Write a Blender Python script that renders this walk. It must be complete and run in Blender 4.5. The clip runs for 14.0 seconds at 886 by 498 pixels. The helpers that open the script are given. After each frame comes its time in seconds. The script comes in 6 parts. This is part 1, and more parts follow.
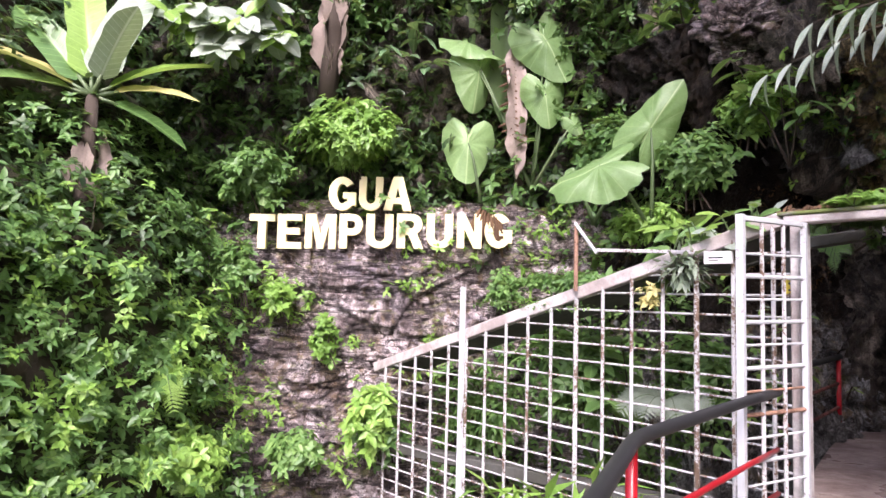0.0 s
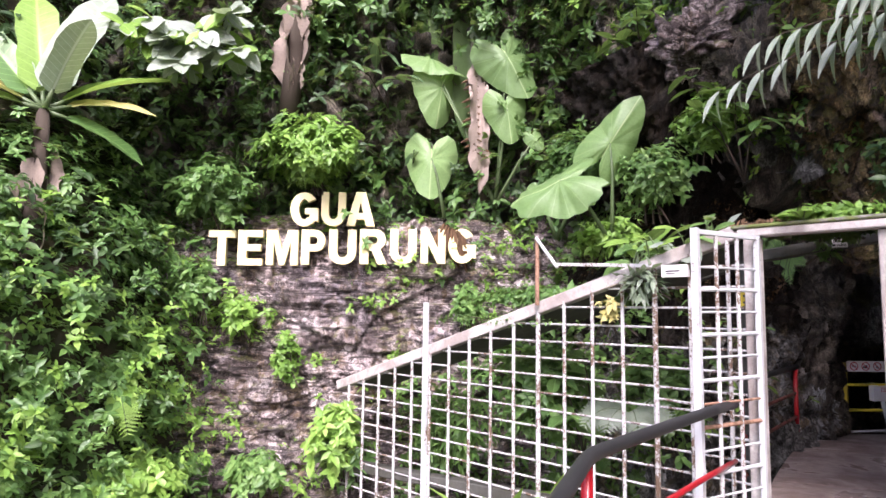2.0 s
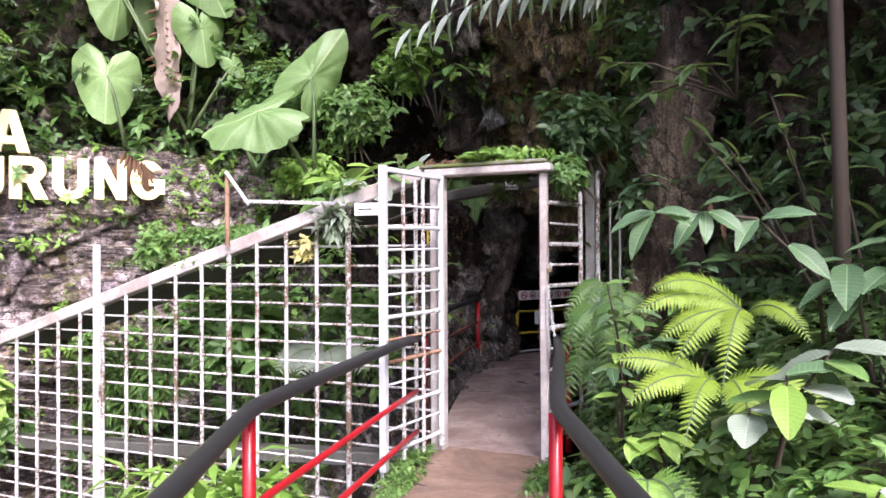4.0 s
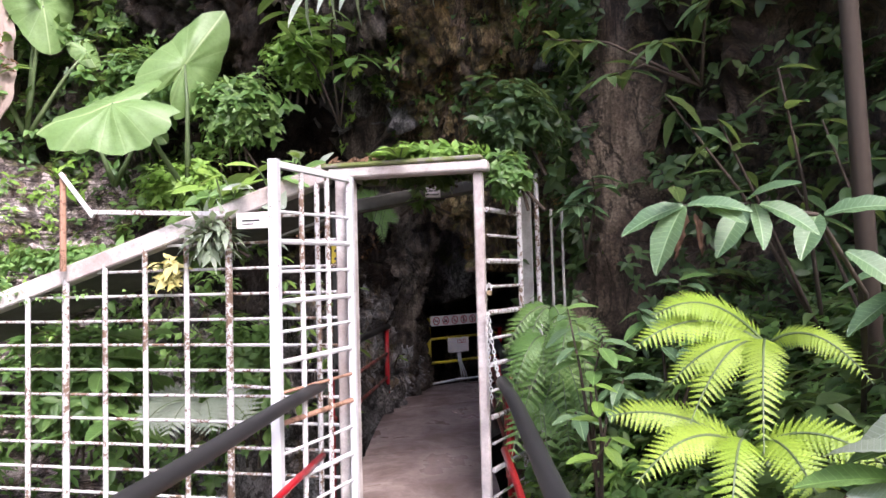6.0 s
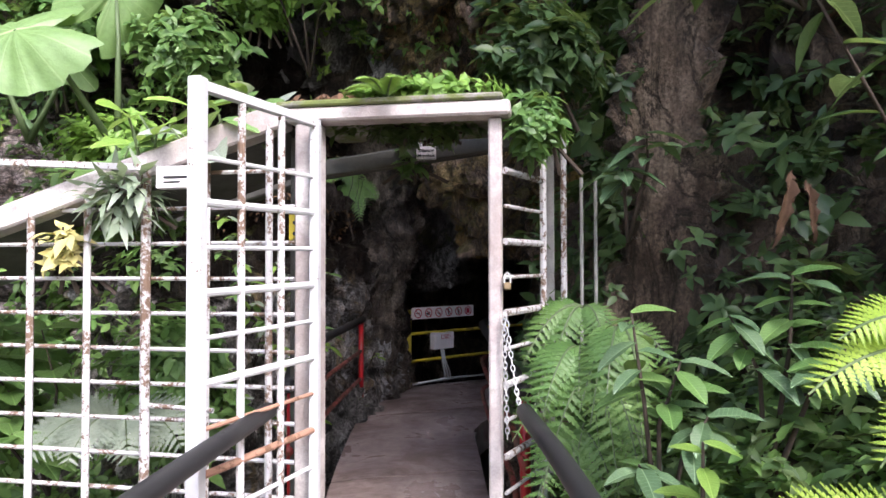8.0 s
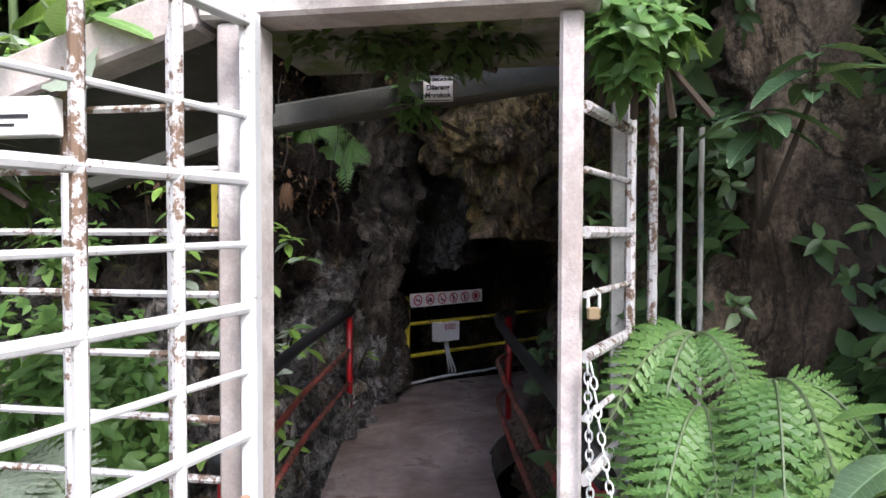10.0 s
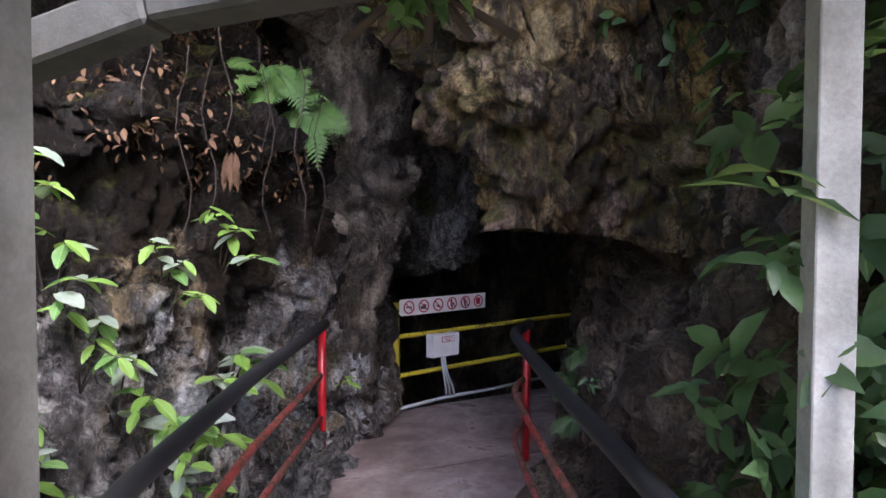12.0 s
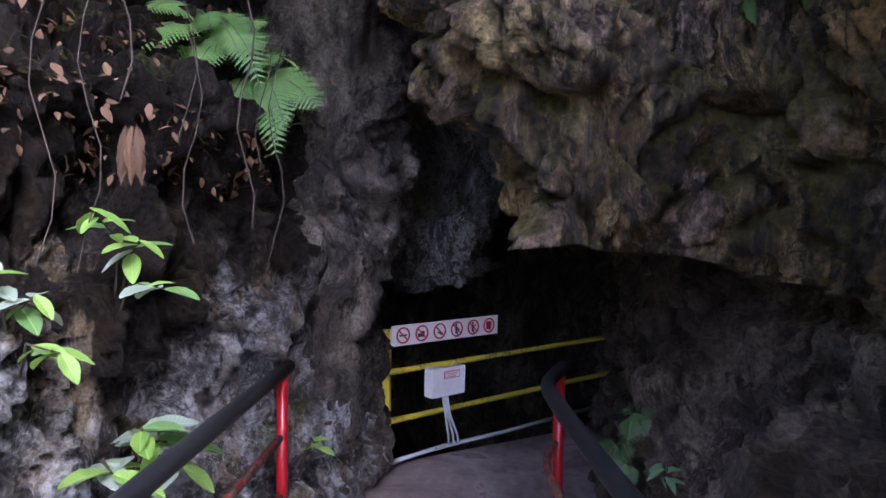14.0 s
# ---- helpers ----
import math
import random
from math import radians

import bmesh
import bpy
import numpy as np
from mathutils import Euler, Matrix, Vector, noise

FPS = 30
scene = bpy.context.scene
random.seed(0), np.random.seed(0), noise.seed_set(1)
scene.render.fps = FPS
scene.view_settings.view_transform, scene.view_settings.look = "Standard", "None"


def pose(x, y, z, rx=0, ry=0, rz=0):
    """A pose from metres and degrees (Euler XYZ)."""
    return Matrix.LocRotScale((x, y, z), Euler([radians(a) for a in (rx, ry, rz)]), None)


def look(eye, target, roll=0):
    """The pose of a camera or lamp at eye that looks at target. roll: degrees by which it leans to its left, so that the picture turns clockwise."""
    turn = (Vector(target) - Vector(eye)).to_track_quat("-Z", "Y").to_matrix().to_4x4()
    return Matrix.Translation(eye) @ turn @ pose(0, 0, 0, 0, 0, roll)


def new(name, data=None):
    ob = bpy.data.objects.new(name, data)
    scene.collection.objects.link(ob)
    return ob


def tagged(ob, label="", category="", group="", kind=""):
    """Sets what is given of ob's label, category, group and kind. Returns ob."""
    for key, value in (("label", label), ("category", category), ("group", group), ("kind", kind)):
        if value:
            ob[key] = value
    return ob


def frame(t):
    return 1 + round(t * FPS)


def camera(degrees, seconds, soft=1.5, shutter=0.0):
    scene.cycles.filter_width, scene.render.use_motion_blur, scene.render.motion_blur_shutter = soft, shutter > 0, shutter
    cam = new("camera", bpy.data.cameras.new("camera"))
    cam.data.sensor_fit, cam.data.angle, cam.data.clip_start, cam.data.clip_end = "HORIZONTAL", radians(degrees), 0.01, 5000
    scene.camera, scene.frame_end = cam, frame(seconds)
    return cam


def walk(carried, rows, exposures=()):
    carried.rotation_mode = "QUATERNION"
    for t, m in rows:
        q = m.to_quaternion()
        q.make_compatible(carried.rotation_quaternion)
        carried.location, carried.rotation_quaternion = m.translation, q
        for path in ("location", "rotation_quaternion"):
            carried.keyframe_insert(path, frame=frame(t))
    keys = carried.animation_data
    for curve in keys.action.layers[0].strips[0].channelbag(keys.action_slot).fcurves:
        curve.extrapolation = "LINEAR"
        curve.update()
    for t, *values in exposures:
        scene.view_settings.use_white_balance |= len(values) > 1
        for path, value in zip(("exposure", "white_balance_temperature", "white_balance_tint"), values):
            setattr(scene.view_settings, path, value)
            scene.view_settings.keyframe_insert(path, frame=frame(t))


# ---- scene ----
cam = camera(69.4, 14.0)
PATH = [
    (0, (0.23, 0.014, 1.514), (-1.263, 1.336, 1.662), 1.5),
    (0.5, (0.226, 0.046, 1.528), (-1.331, 1.286, 1.719), 1.4),
    (1, (0.231, 0.042, 1.526), (-1.338, 1.266, 1.729), 1.4),
    (1.5, (0.238, 0.057, 1.523), (-1.322, 1.292, 1.726), 1.4),
    (2, (0.254, 0.091, 1.525), (-1.171, 1.481, 1.721), 0.8),
    (2.5, (0.268, 0.156, 1.52), (-0.861, 1.803, 1.645), -0.0),
    (3, (0.301, 0.257, 1.505), (-0.577, 2.052, 1.583), -0.7),
    (3.5, (0.313, 0.346, 1.503), (-0.482, 2.181, 1.555), -0.5),
    (4, (0.281, 0.466, 1.515), (-0.438, 2.332, 1.532), -0.3),
    (4.2, (0.272, 0.541, 1.524), (-0.415, 2.419, 1.531), -0.9),
    (6.5, (-0.267, 1.629, 1.501), (-0.608, 3.598, 1.6), -1.4),
    (7, (-0.301, 1.879, 1.499), (-0.604, 3.853, 1.601), -1.5),
    (7.5, (-0.368, 2.131, 1.487), (-0.685, 4.104, 1.565), -0.9),
    (8, (-0.497, 2.41, 1.494), (-0.827, 4.383, 1.538), -0.1),
    (8.2, (-0.529, 2.494, 1.493), (-0.848, 4.468, 1.528), -0.6),
    (10.5, (-0.847, 3.877, 1.602), (-1.163, 5.851, 1.54), 0.5),
    (11, (-0.905, 4.13, 1.565), (-1.223, 6.104, 1.508), 0.8),
    (11.5, (-0.999, 4.417, 1.549), (-1.313, 6.392, 1.498), 0.7),
    (12, (-1.066, 4.748, 1.555), (-1.338, 6.728, 1.488), 0.2),
    (12.5, (-1.11, 5.022, 1.577), (-1.38, 7.003, 1.505), 0.3),
    (13, (-1.192, 5.316, 1.595), (-1.459, 7.297, 1.529), 0.8),
    (13.5, (-1.219, 5.595, 1.593), (-1.466, 7.579, 1.524), 0.6),
    (14, (-1.248, 5.834, 1.603), (-1.517, 7.815, 1.538), 0.8),
]
walk(cam, [(t, look(eye, target, roll)) for t, eye, target, roll in PATH],
     exposures=[(0.0, 1.62, 6200, 24), (4.0, 1.78, 6150, 22), (6.5, 1.92, 6250, 22), (8.0, 2.0, 6150, 17), (10.5, 1.95, 6050, 11), (11.5, 2.25, 5950, 13), (12.0, 3.0, 5800, 19), (12.5, 3.25, 5650, 22), (14.0, 3.2, 5300, 25)])

# ---- light ----
world = bpy.data.worlds.new("overcast_sky")
scene.world = world
world.use_nodes = True
sky = world.node_tree.nodes.new("ShaderNodeTexSky")
sky.sky_type, sky.sun_disc = "NISHITA", False
sky.sun_elevation, sky.sun_rotation = radians(47), radians(139)
sky.air_density, sky.dust_density, sky.ozone_density = 1.0, 4.0, 1.0
world.node_tree.links.new(sky.outputs["Color"], world.node_tree.nodes["Background"].inputs["Color"])
world.node_tree.nodes["Background"].inputs["Strength"].default_value = 0.15

sun = new("sun", bpy.data.lights.new("sun", "SUN"))
sun.data.energy, sun.data.angle, sun.data.color = 2.3, radians(24), (1.0, 0.97, 0.92)
sun.matrix_world = look((4.6, -4.6, 12.5), (-3.0, 4.0, 0.0))

# ---- materials ----


class Nodes:
    """A small builder of node materials; coordinates are the object's own, in metres."""

    def __init__(self, name):
        self.mat = bpy.data.materials.new(name)
        self.mat.use_nodes = True
        self.tree = self.mat.node_tree
        self.bsdf = self.tree.nodes["Principled BSDF"]
        self.coord = self.tree.nodes.new("ShaderNodeTexCoord").outputs["Object"]

    def add(self, kind, **values):
        node = self.tree.nodes.new(kind)
        for key, value in values.items():
            self.set(node.inputs[key.replace("_", " ")], value)
        return node

    def set(self, socket, value):
        if isinstance(value, bpy.types.NodeSocket):
            self.tree.links.new(value, socket)
        else:
            socket.default_value = value

    def stretch(self, sx, sy, sz):
        node = self.add("ShaderNodeMapping", Vector=self.coord)
        node.inputs["Scale"].default_value = (sx, sy, sz)
        return node.outputs["Vector"]

    def noise(self, scale, detail=6.0, rough=0.6, vector=None, bend=0.0):
        node = self.add("ShaderNodeTexNoise", Vector=vector or self.coord, Scale=scale, Detail=detail, Roughness=rough, Distortion=bend)
        return node.outputs["Fac"]

    def cells(self, scale, feature="DISTANCE_TO_EDGE", vector=None):
        node = self.add("ShaderNodeTexVoronoi", Vector=vector or self.coord, Scale=scale)
        node.feature = feature
        return node.outputs["Distance"]

    def ramp(self, fac, *stops):
        node = self.add("ShaderNodeValToRGB", Fac=fac)
        marks = node.color_ramp.elements
        while len(marks) < len(stops):
            marks.new(0.5)
        for mark, (place, colour) in zip(marks, stops):
            mark.position = place
            mark.color = (*colour, 1) if isinstance(colour, tuple) else (colour, colour, colour, 1)
        return node.outputs["Color"]

    def mix(self, fac, a, b, blend="MIX"):
        node = self.tree.nodes.new("ShaderNodeMix")
        node.data_type, node.blend_type = "RGBA", blend
        for socket, value in ((node.inputs[0], fac), (node.inputs[6], a), (node.inputs[7], b)):
            self.set(socket, (*value, 1) if isinstance(value, tuple) else value)
        return node.outputs[2]

    def math(self, op, a, b):
        node = self.tree.nodes.new("ShaderNodeMath")
        node.operation = op
        self.set(node.inputs[0], a)
        self.set(node.inputs[1], b)
        return node.outputs[0]

    def up(self):
        split = self.add("ShaderNodeSeparateXYZ", Vector=self.tree.nodes.new("ShaderNodeNewGeometry").outputs["Normal"])
        return split.outputs["Z"]

    def island(self):
        return self.tree.nodes.new("ShaderNodeNewGeometry").outputs["Random Per Island"]

    def each(self):
        return self.tree.nodes.new("ShaderNodeObjectInfo").outputs["Random"]

    def finish(self, colour, rough=0.7, bump=None, strength=0.4, depth=0.02, metal=0.0, specular=0.5):
        self.set(self.bsdf.inputs["Base Color"], (*colour, 1) if isinstance(colour, tuple) else colour)
        self.set(self.bsdf.inputs["Roughness"], rough)
        self.set(self.bsdf.inputs["Metallic"], metal)
        self.set(self.bsdf.inputs["Specular IOR Level"], specular)
        if bump is not None:
            node = self.add("ShaderNodeBump", Height=bump, Strength=strength, Distance=depth)
            self.tree.links.new(node.outputs["Normal"], self.bsdf.inputs["Normal"])
        return self.mat


def rock_material(name, dark, mid, light, moss, moss_amount, layers=(1, 1, 1), rough=0.75, damp=0.0, upper=None, relief=0.13, beds=0.0, tints=()):
    n = Nodes(name)
    v = n.stretch(*layers)
    big = n.noise(1.3, 10, 0.7, v, 0.4)
    fine = n.noise(9, 10, 0.8, v, 0.3)
    grain = n.noise(48, 5, 0.75)
    crevice = n.ramp(n.noise(2.3, 8, 0.68, v, 0.5), (0.465, 0.0), (0.497, 1.0), (0.503, 1.0), (0.535, 0.0))
    # Steep dark-to-light ramp puts some of the lumps' shading into the colour.
    colour = n.ramp(big, (0.4, dark), (0.5, mid), (0.61, light))
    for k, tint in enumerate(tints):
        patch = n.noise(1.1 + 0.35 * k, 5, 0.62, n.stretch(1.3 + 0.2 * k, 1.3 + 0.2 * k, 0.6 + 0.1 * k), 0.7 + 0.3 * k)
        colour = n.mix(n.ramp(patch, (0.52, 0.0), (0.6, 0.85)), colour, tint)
    # Dark pits and pale bumps put crevice shade and lit edges into the colour.
    colour = n.mix(n.ramp(fine, (0.52, 0.0), (0.68, 0.6)), colour, light)
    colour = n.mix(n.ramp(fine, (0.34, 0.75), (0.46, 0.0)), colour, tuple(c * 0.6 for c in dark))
    stain = n.noise(2.6, 6, 0.65, n.stretch(2.2, 2.2, 0.3), 0.5)
    colour = n.mix(n.ramp(stain, (0.5, 0.0), (0.64, 0.8)), colour, dark)
    # Darker with height: soil brown, deepened to stand in for shade.
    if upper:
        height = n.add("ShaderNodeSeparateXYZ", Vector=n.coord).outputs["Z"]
        soil_shade = n.math("ADD", n.math("MULTIPLY", height, 0.32), n.math("MULTIPLY", big, 1.2))
        soil = n.ramp(soil_shade, (0.93, 0.0), (1.1, 0.96))
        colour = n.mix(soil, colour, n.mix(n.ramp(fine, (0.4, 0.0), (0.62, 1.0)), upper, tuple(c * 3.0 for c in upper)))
    # Crevice lines: fissure shade put into the colour and sunk in the bump.
    colour = n.mix(n.math("MULTIPLY", crevice, 0.8), colour, tuple(c * 0.4 for c in dark))
    green = n.math("ADD", n.noise(1.7, 6, 0.7, None, 0.5), n.math("MULTIPLY", n.up(), 0.16))
    colour = n.mix(n.ramp(green, (0.60 - moss_amount, 0.0), (0.72 - moss_amount, 0.75)), colour, n.mix(fine, tuple(c * 0.5 for c in moss), moss))
    colour = n.mix(0.65, colour, n.ramp(grain, (0.36, 0.1), (0.64, 0.9)), "OVERLAY")
    split = 1.0
    if beds:
        bend = n.add("ShaderNodeVectorMath", Vector=v)
        bend.operation = "ADD"
        n.set(bend.inputs[1], n.add("ShaderNodeTexNoise", Vector=v, Scale=2.5, Detail=4.0).outputs["Color"])
        gaps = n.ramp(n.noise(1.1, 3, 0.6), (0.44, 0.0), (0.56, 1.0))
        split = n.mix(gaps, (1.0, 1.0, 1.0), n.ramp(n.cells(3.4, "DISTANCE_TO_EDGE", bend.outputs[0]), (0.0, 0.0), (0.03, 1.0)))
        seam = n.ramp(n.noise(1.5, 4, 0.55, n.stretch(0.45, 0.45, beds), 0.25), (0.462, 1.0), (0.49, 0.0), (0.5, 0.0), (0.53, 1.0))
        split = n.mix(1.0, split, seam, "MULTIPLY")
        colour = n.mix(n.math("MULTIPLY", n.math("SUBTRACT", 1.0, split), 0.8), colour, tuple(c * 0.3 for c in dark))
    height = n.math("ADD", n.math("ADD", n.math("MULTIPLY", fine, 1.0), n.math("MULTIPLY", grain, 0.22)), n.math("MULTIPLY", n.math("ADD", n.math("MULTIPLY", crevice, -0.6), split), 0.4))
    gloss = n.ramp(stain, (0.4, rough), (0.65, rough - damp))
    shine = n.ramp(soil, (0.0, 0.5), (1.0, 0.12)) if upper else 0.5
    return n.finish(colour, gloss, height, 1.0, relief, specular=shine)


LIMESTONE = rock_material("layered_limestone", (0.10, 0.072, 0.072), (0.33, 0.26, 0.265), (0.74, 0.65, 0.67), (0.15, 0.15, 0.03), 0.03, (0.9, 0.9, 1.3), relief=0.05, beds=5.0, tints=((0.24, 0.20, 0.235), (0.62, 0.52, 0.52), (0.17, 0.11, 0.06)))
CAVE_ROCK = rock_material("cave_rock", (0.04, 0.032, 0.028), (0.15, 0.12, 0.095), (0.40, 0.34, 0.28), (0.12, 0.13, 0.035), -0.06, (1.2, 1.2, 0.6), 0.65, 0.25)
PALE_ROCK = rock_material("pale_cave_rock", (0.05, 0.045, 0.045), (0.26, 0.245, 0.24), (0.62, 0.60, 0.60), (0.16, 0.17, 0.05), -0.04, (1.2, 1.2, 0.6), 0.65, 0.2)
# Blue-white tint and near-black upper soil put part of the wall's lighting into colour.
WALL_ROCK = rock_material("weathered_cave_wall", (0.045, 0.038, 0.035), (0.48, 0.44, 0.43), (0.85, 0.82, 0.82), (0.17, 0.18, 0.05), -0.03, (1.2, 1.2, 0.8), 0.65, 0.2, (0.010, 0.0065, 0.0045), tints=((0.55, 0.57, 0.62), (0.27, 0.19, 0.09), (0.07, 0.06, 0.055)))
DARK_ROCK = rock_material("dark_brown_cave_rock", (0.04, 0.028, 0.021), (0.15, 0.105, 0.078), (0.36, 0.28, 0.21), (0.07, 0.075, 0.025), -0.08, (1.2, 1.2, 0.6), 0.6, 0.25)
# The near-black last tint puts blotches of shadow into the hanging rock's colour.
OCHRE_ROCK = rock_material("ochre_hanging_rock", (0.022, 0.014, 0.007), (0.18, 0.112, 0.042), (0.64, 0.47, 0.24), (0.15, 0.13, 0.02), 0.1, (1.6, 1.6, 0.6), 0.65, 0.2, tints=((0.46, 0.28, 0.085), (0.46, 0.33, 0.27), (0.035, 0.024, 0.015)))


def soil_material():
    n = Nodes("dark_soil")
    a, b = n.noise(3, 8, 0.7), n.noise(40, 5, 0.7)
    colour = n.mix(n.ramp(n.noise(1.1, 5, 0.7), (0.45, 0.0), (0.6, 0.8)), n.ramp(a, (0.3, (0.018, 0.013, 0.01)), (0.7, (0.075, 0.055, 0.035))), (0.03, 0.045, 0.014))
    return n.finish(colour, 0.9, n.math("ADD", a, n.math("MULTIPLY", b, 0.3)), 0.8, 0.06)


SOIL = soil_material()


def concrete_material(name, base, dirt, moss, amount, rough=0.75, damp=0.0):
    n = Nodes(name)
    a, b, g = n.noise(1.6, 7, 0.65, None, 0.5), n.noise(14, 6, 0.7), n.noise(120, 3, 0.6)
    colour = n.mix(n.ramp(a, (0.38, 0.0), (0.62, 1.0)), base, dirt)
    colour = n.mix(n.ramp(b, (0.42, 0.0), (0.75, 0.6)), colour, tuple(c * 0.55 for c in dirt))
    colour = n.mix(n.ramp(n.noise(2.7, 6, 0.75), (0.6 - amount, 0.0), (0.7 - amount, 0.9)), colour, moss)
    colour = n.mix(0.25, colour, n.ramp(g, (0.3, 0.3), (0.7, 0.7)), "OVERLAY")
    gloss = n.ramp(a, (0.35, rough - damp), (0.6, rough))
    return n.finish(colour, gloss, n.math("ADD", n.math("MULTIPLY", b, 0.7), n.math("MULTIPLY", g, 0.25)), 0.4, 0.012)


WALKWAY = concrete_material("damp_walkway_concrete", (0.26, 0.175, 0.135), (0.13, 0.085, 0.066), (0.07, 0.09, 0.02), -0.06, 0.72, 0.32)
CAVE_FLOOR = concrete_material("wet_cave_concrete", (0.38, 0.30, 0.285), (0.17, 0.125, 0.115), (0.05, 0.05, 0.03), -0.12, 0.55, 0.33)
BEAM = concrete_material("white_painted_concrete", (0.58, 0.55, 0.55), (0.33, 0.28, 0.27), (0.11, 0.12, 0.04), -0.015)
DARK_CONCRETE = concrete_material("dark_grey_concrete", (0.10, 0.10, 0.093), (0.055, 0.052, 0.045), (0.05, 0.06, 0.025), 0.0)
GREY_CONCRETE = concrete_material("grey_concrete", (0.36, 0.36, 0.35), (0.24, 0.23, 0.21), (0.09, 0.10, 0.04), -0.05)
MOSSY = concrete_material("mossy_concrete", (0.30, 0.29, 0.28), (0.16, 0.14, 0.12), (0.10, 0.13, 0.02), 0.14)


def paint_material(name, paint, rust, amount, rough=0.45, chips=(0.1, 0.06, 0.04)):
    n = Nodes(name)
    a, b = n.noise(5, 6, 0.7, n.stretch(1, 1, 0.5)), n.noise(38, 6, 0.75)
    wear = n.math("ADD", n.math("MULTIPLY", a, 0.5), n.math("MULTIPLY", b, 0.5))
    colour = n.mix(n.ramp(a, (0.35, 0.0), (0.75, 0.55)), paint, tuple(p * 0.72 for p in paint))
    mask = n.ramp(wear, (0.62 - amount, 0.0), (0.66 - amount, 1.0))
    colour = n.mix(mask, colour, n.mix(b, rust, chips))
    return n.finish(colour, n.mix(mask, (rough, rough, rough), (0.85, 0.85, 0.85)), n.math("SUBTRACT", n.math("MULTIPLY", b, 0.4), mask), 0.25, 0.003)


WHITE_STEEL = paint_material("white_painted_steel", (0.47, 0.46, 0.48), (0.15, 0.10, 0.07), 0.11)
GREY_STEEL = paint_material("grey_painted_steel", (0.50, 0.51, 0.54), (0.17, 0.11, 0.075), 0.04)
RED_STEEL = paint_material("red_painted_steel", (0.30, 0.008, 0.014), (0.13, 0.05, 0.035), 0.03, 0.3)
RUSTY_RED = paint_material("rusty_red_steel", (0.24, 0.035, 0.03), (0.15, 0.07, 0.045), 0.14, 0.5)
YELLOW_STEEL = paint_material("yellow_painted_steel", (0.58, 0.45, 0.035), (0.22, 0.17, 0.09), 0.08, 0.5)
BLACK_SLEEVE = paint_material("black_foam_sleeve", (0.018, 0.018, 0.02), (0.07, 0.065, 0.06), 0.0, 0.5, (0.04, 0.04, 0.04))
RUST = paint_material("bare_rusty_steel", (0.30, 0.17, 0.12), (0.20, 0.10, 0.06), 0.1, 0.8)
GALVANISED = paint_material("galvanised_steel", (0.55, 0.55, 0.56), (0.35, 0.33, 0.30), 0.02, 0.35)
SIGN_WHITE = paint_material("white_sign_plastic", (0.78, 0.74, 0.76), (0.6, 0.55, 0.5), -0.06, 0.4)
CREAM = paint_material("cream_letter_paint", (0.76, 0.66, 0.37), (0.70, 0.47, 0.16), -0.02, 0.5, (0.5, 0.3, 0.1))


def plain(name, colour, rough=0.6):
    n = Nodes(name)
    return n.finish(n.mix(n.ramp(n.noise(30, 4), (0.3, 0.0), (0.7, 0.4)), colour, tuple(c * 0.7 for c in colour)), rough)


SIGN_RED = plain("sign_red", (0.45, 0.01, 0.04), 0.4)
SIGN_BLACK = plain("sign_black", (0.02, 0.02, 0.025), 0.4)
BRASS = plain("dull_brass", (0.22, 0.16, 0.09), 0.4)


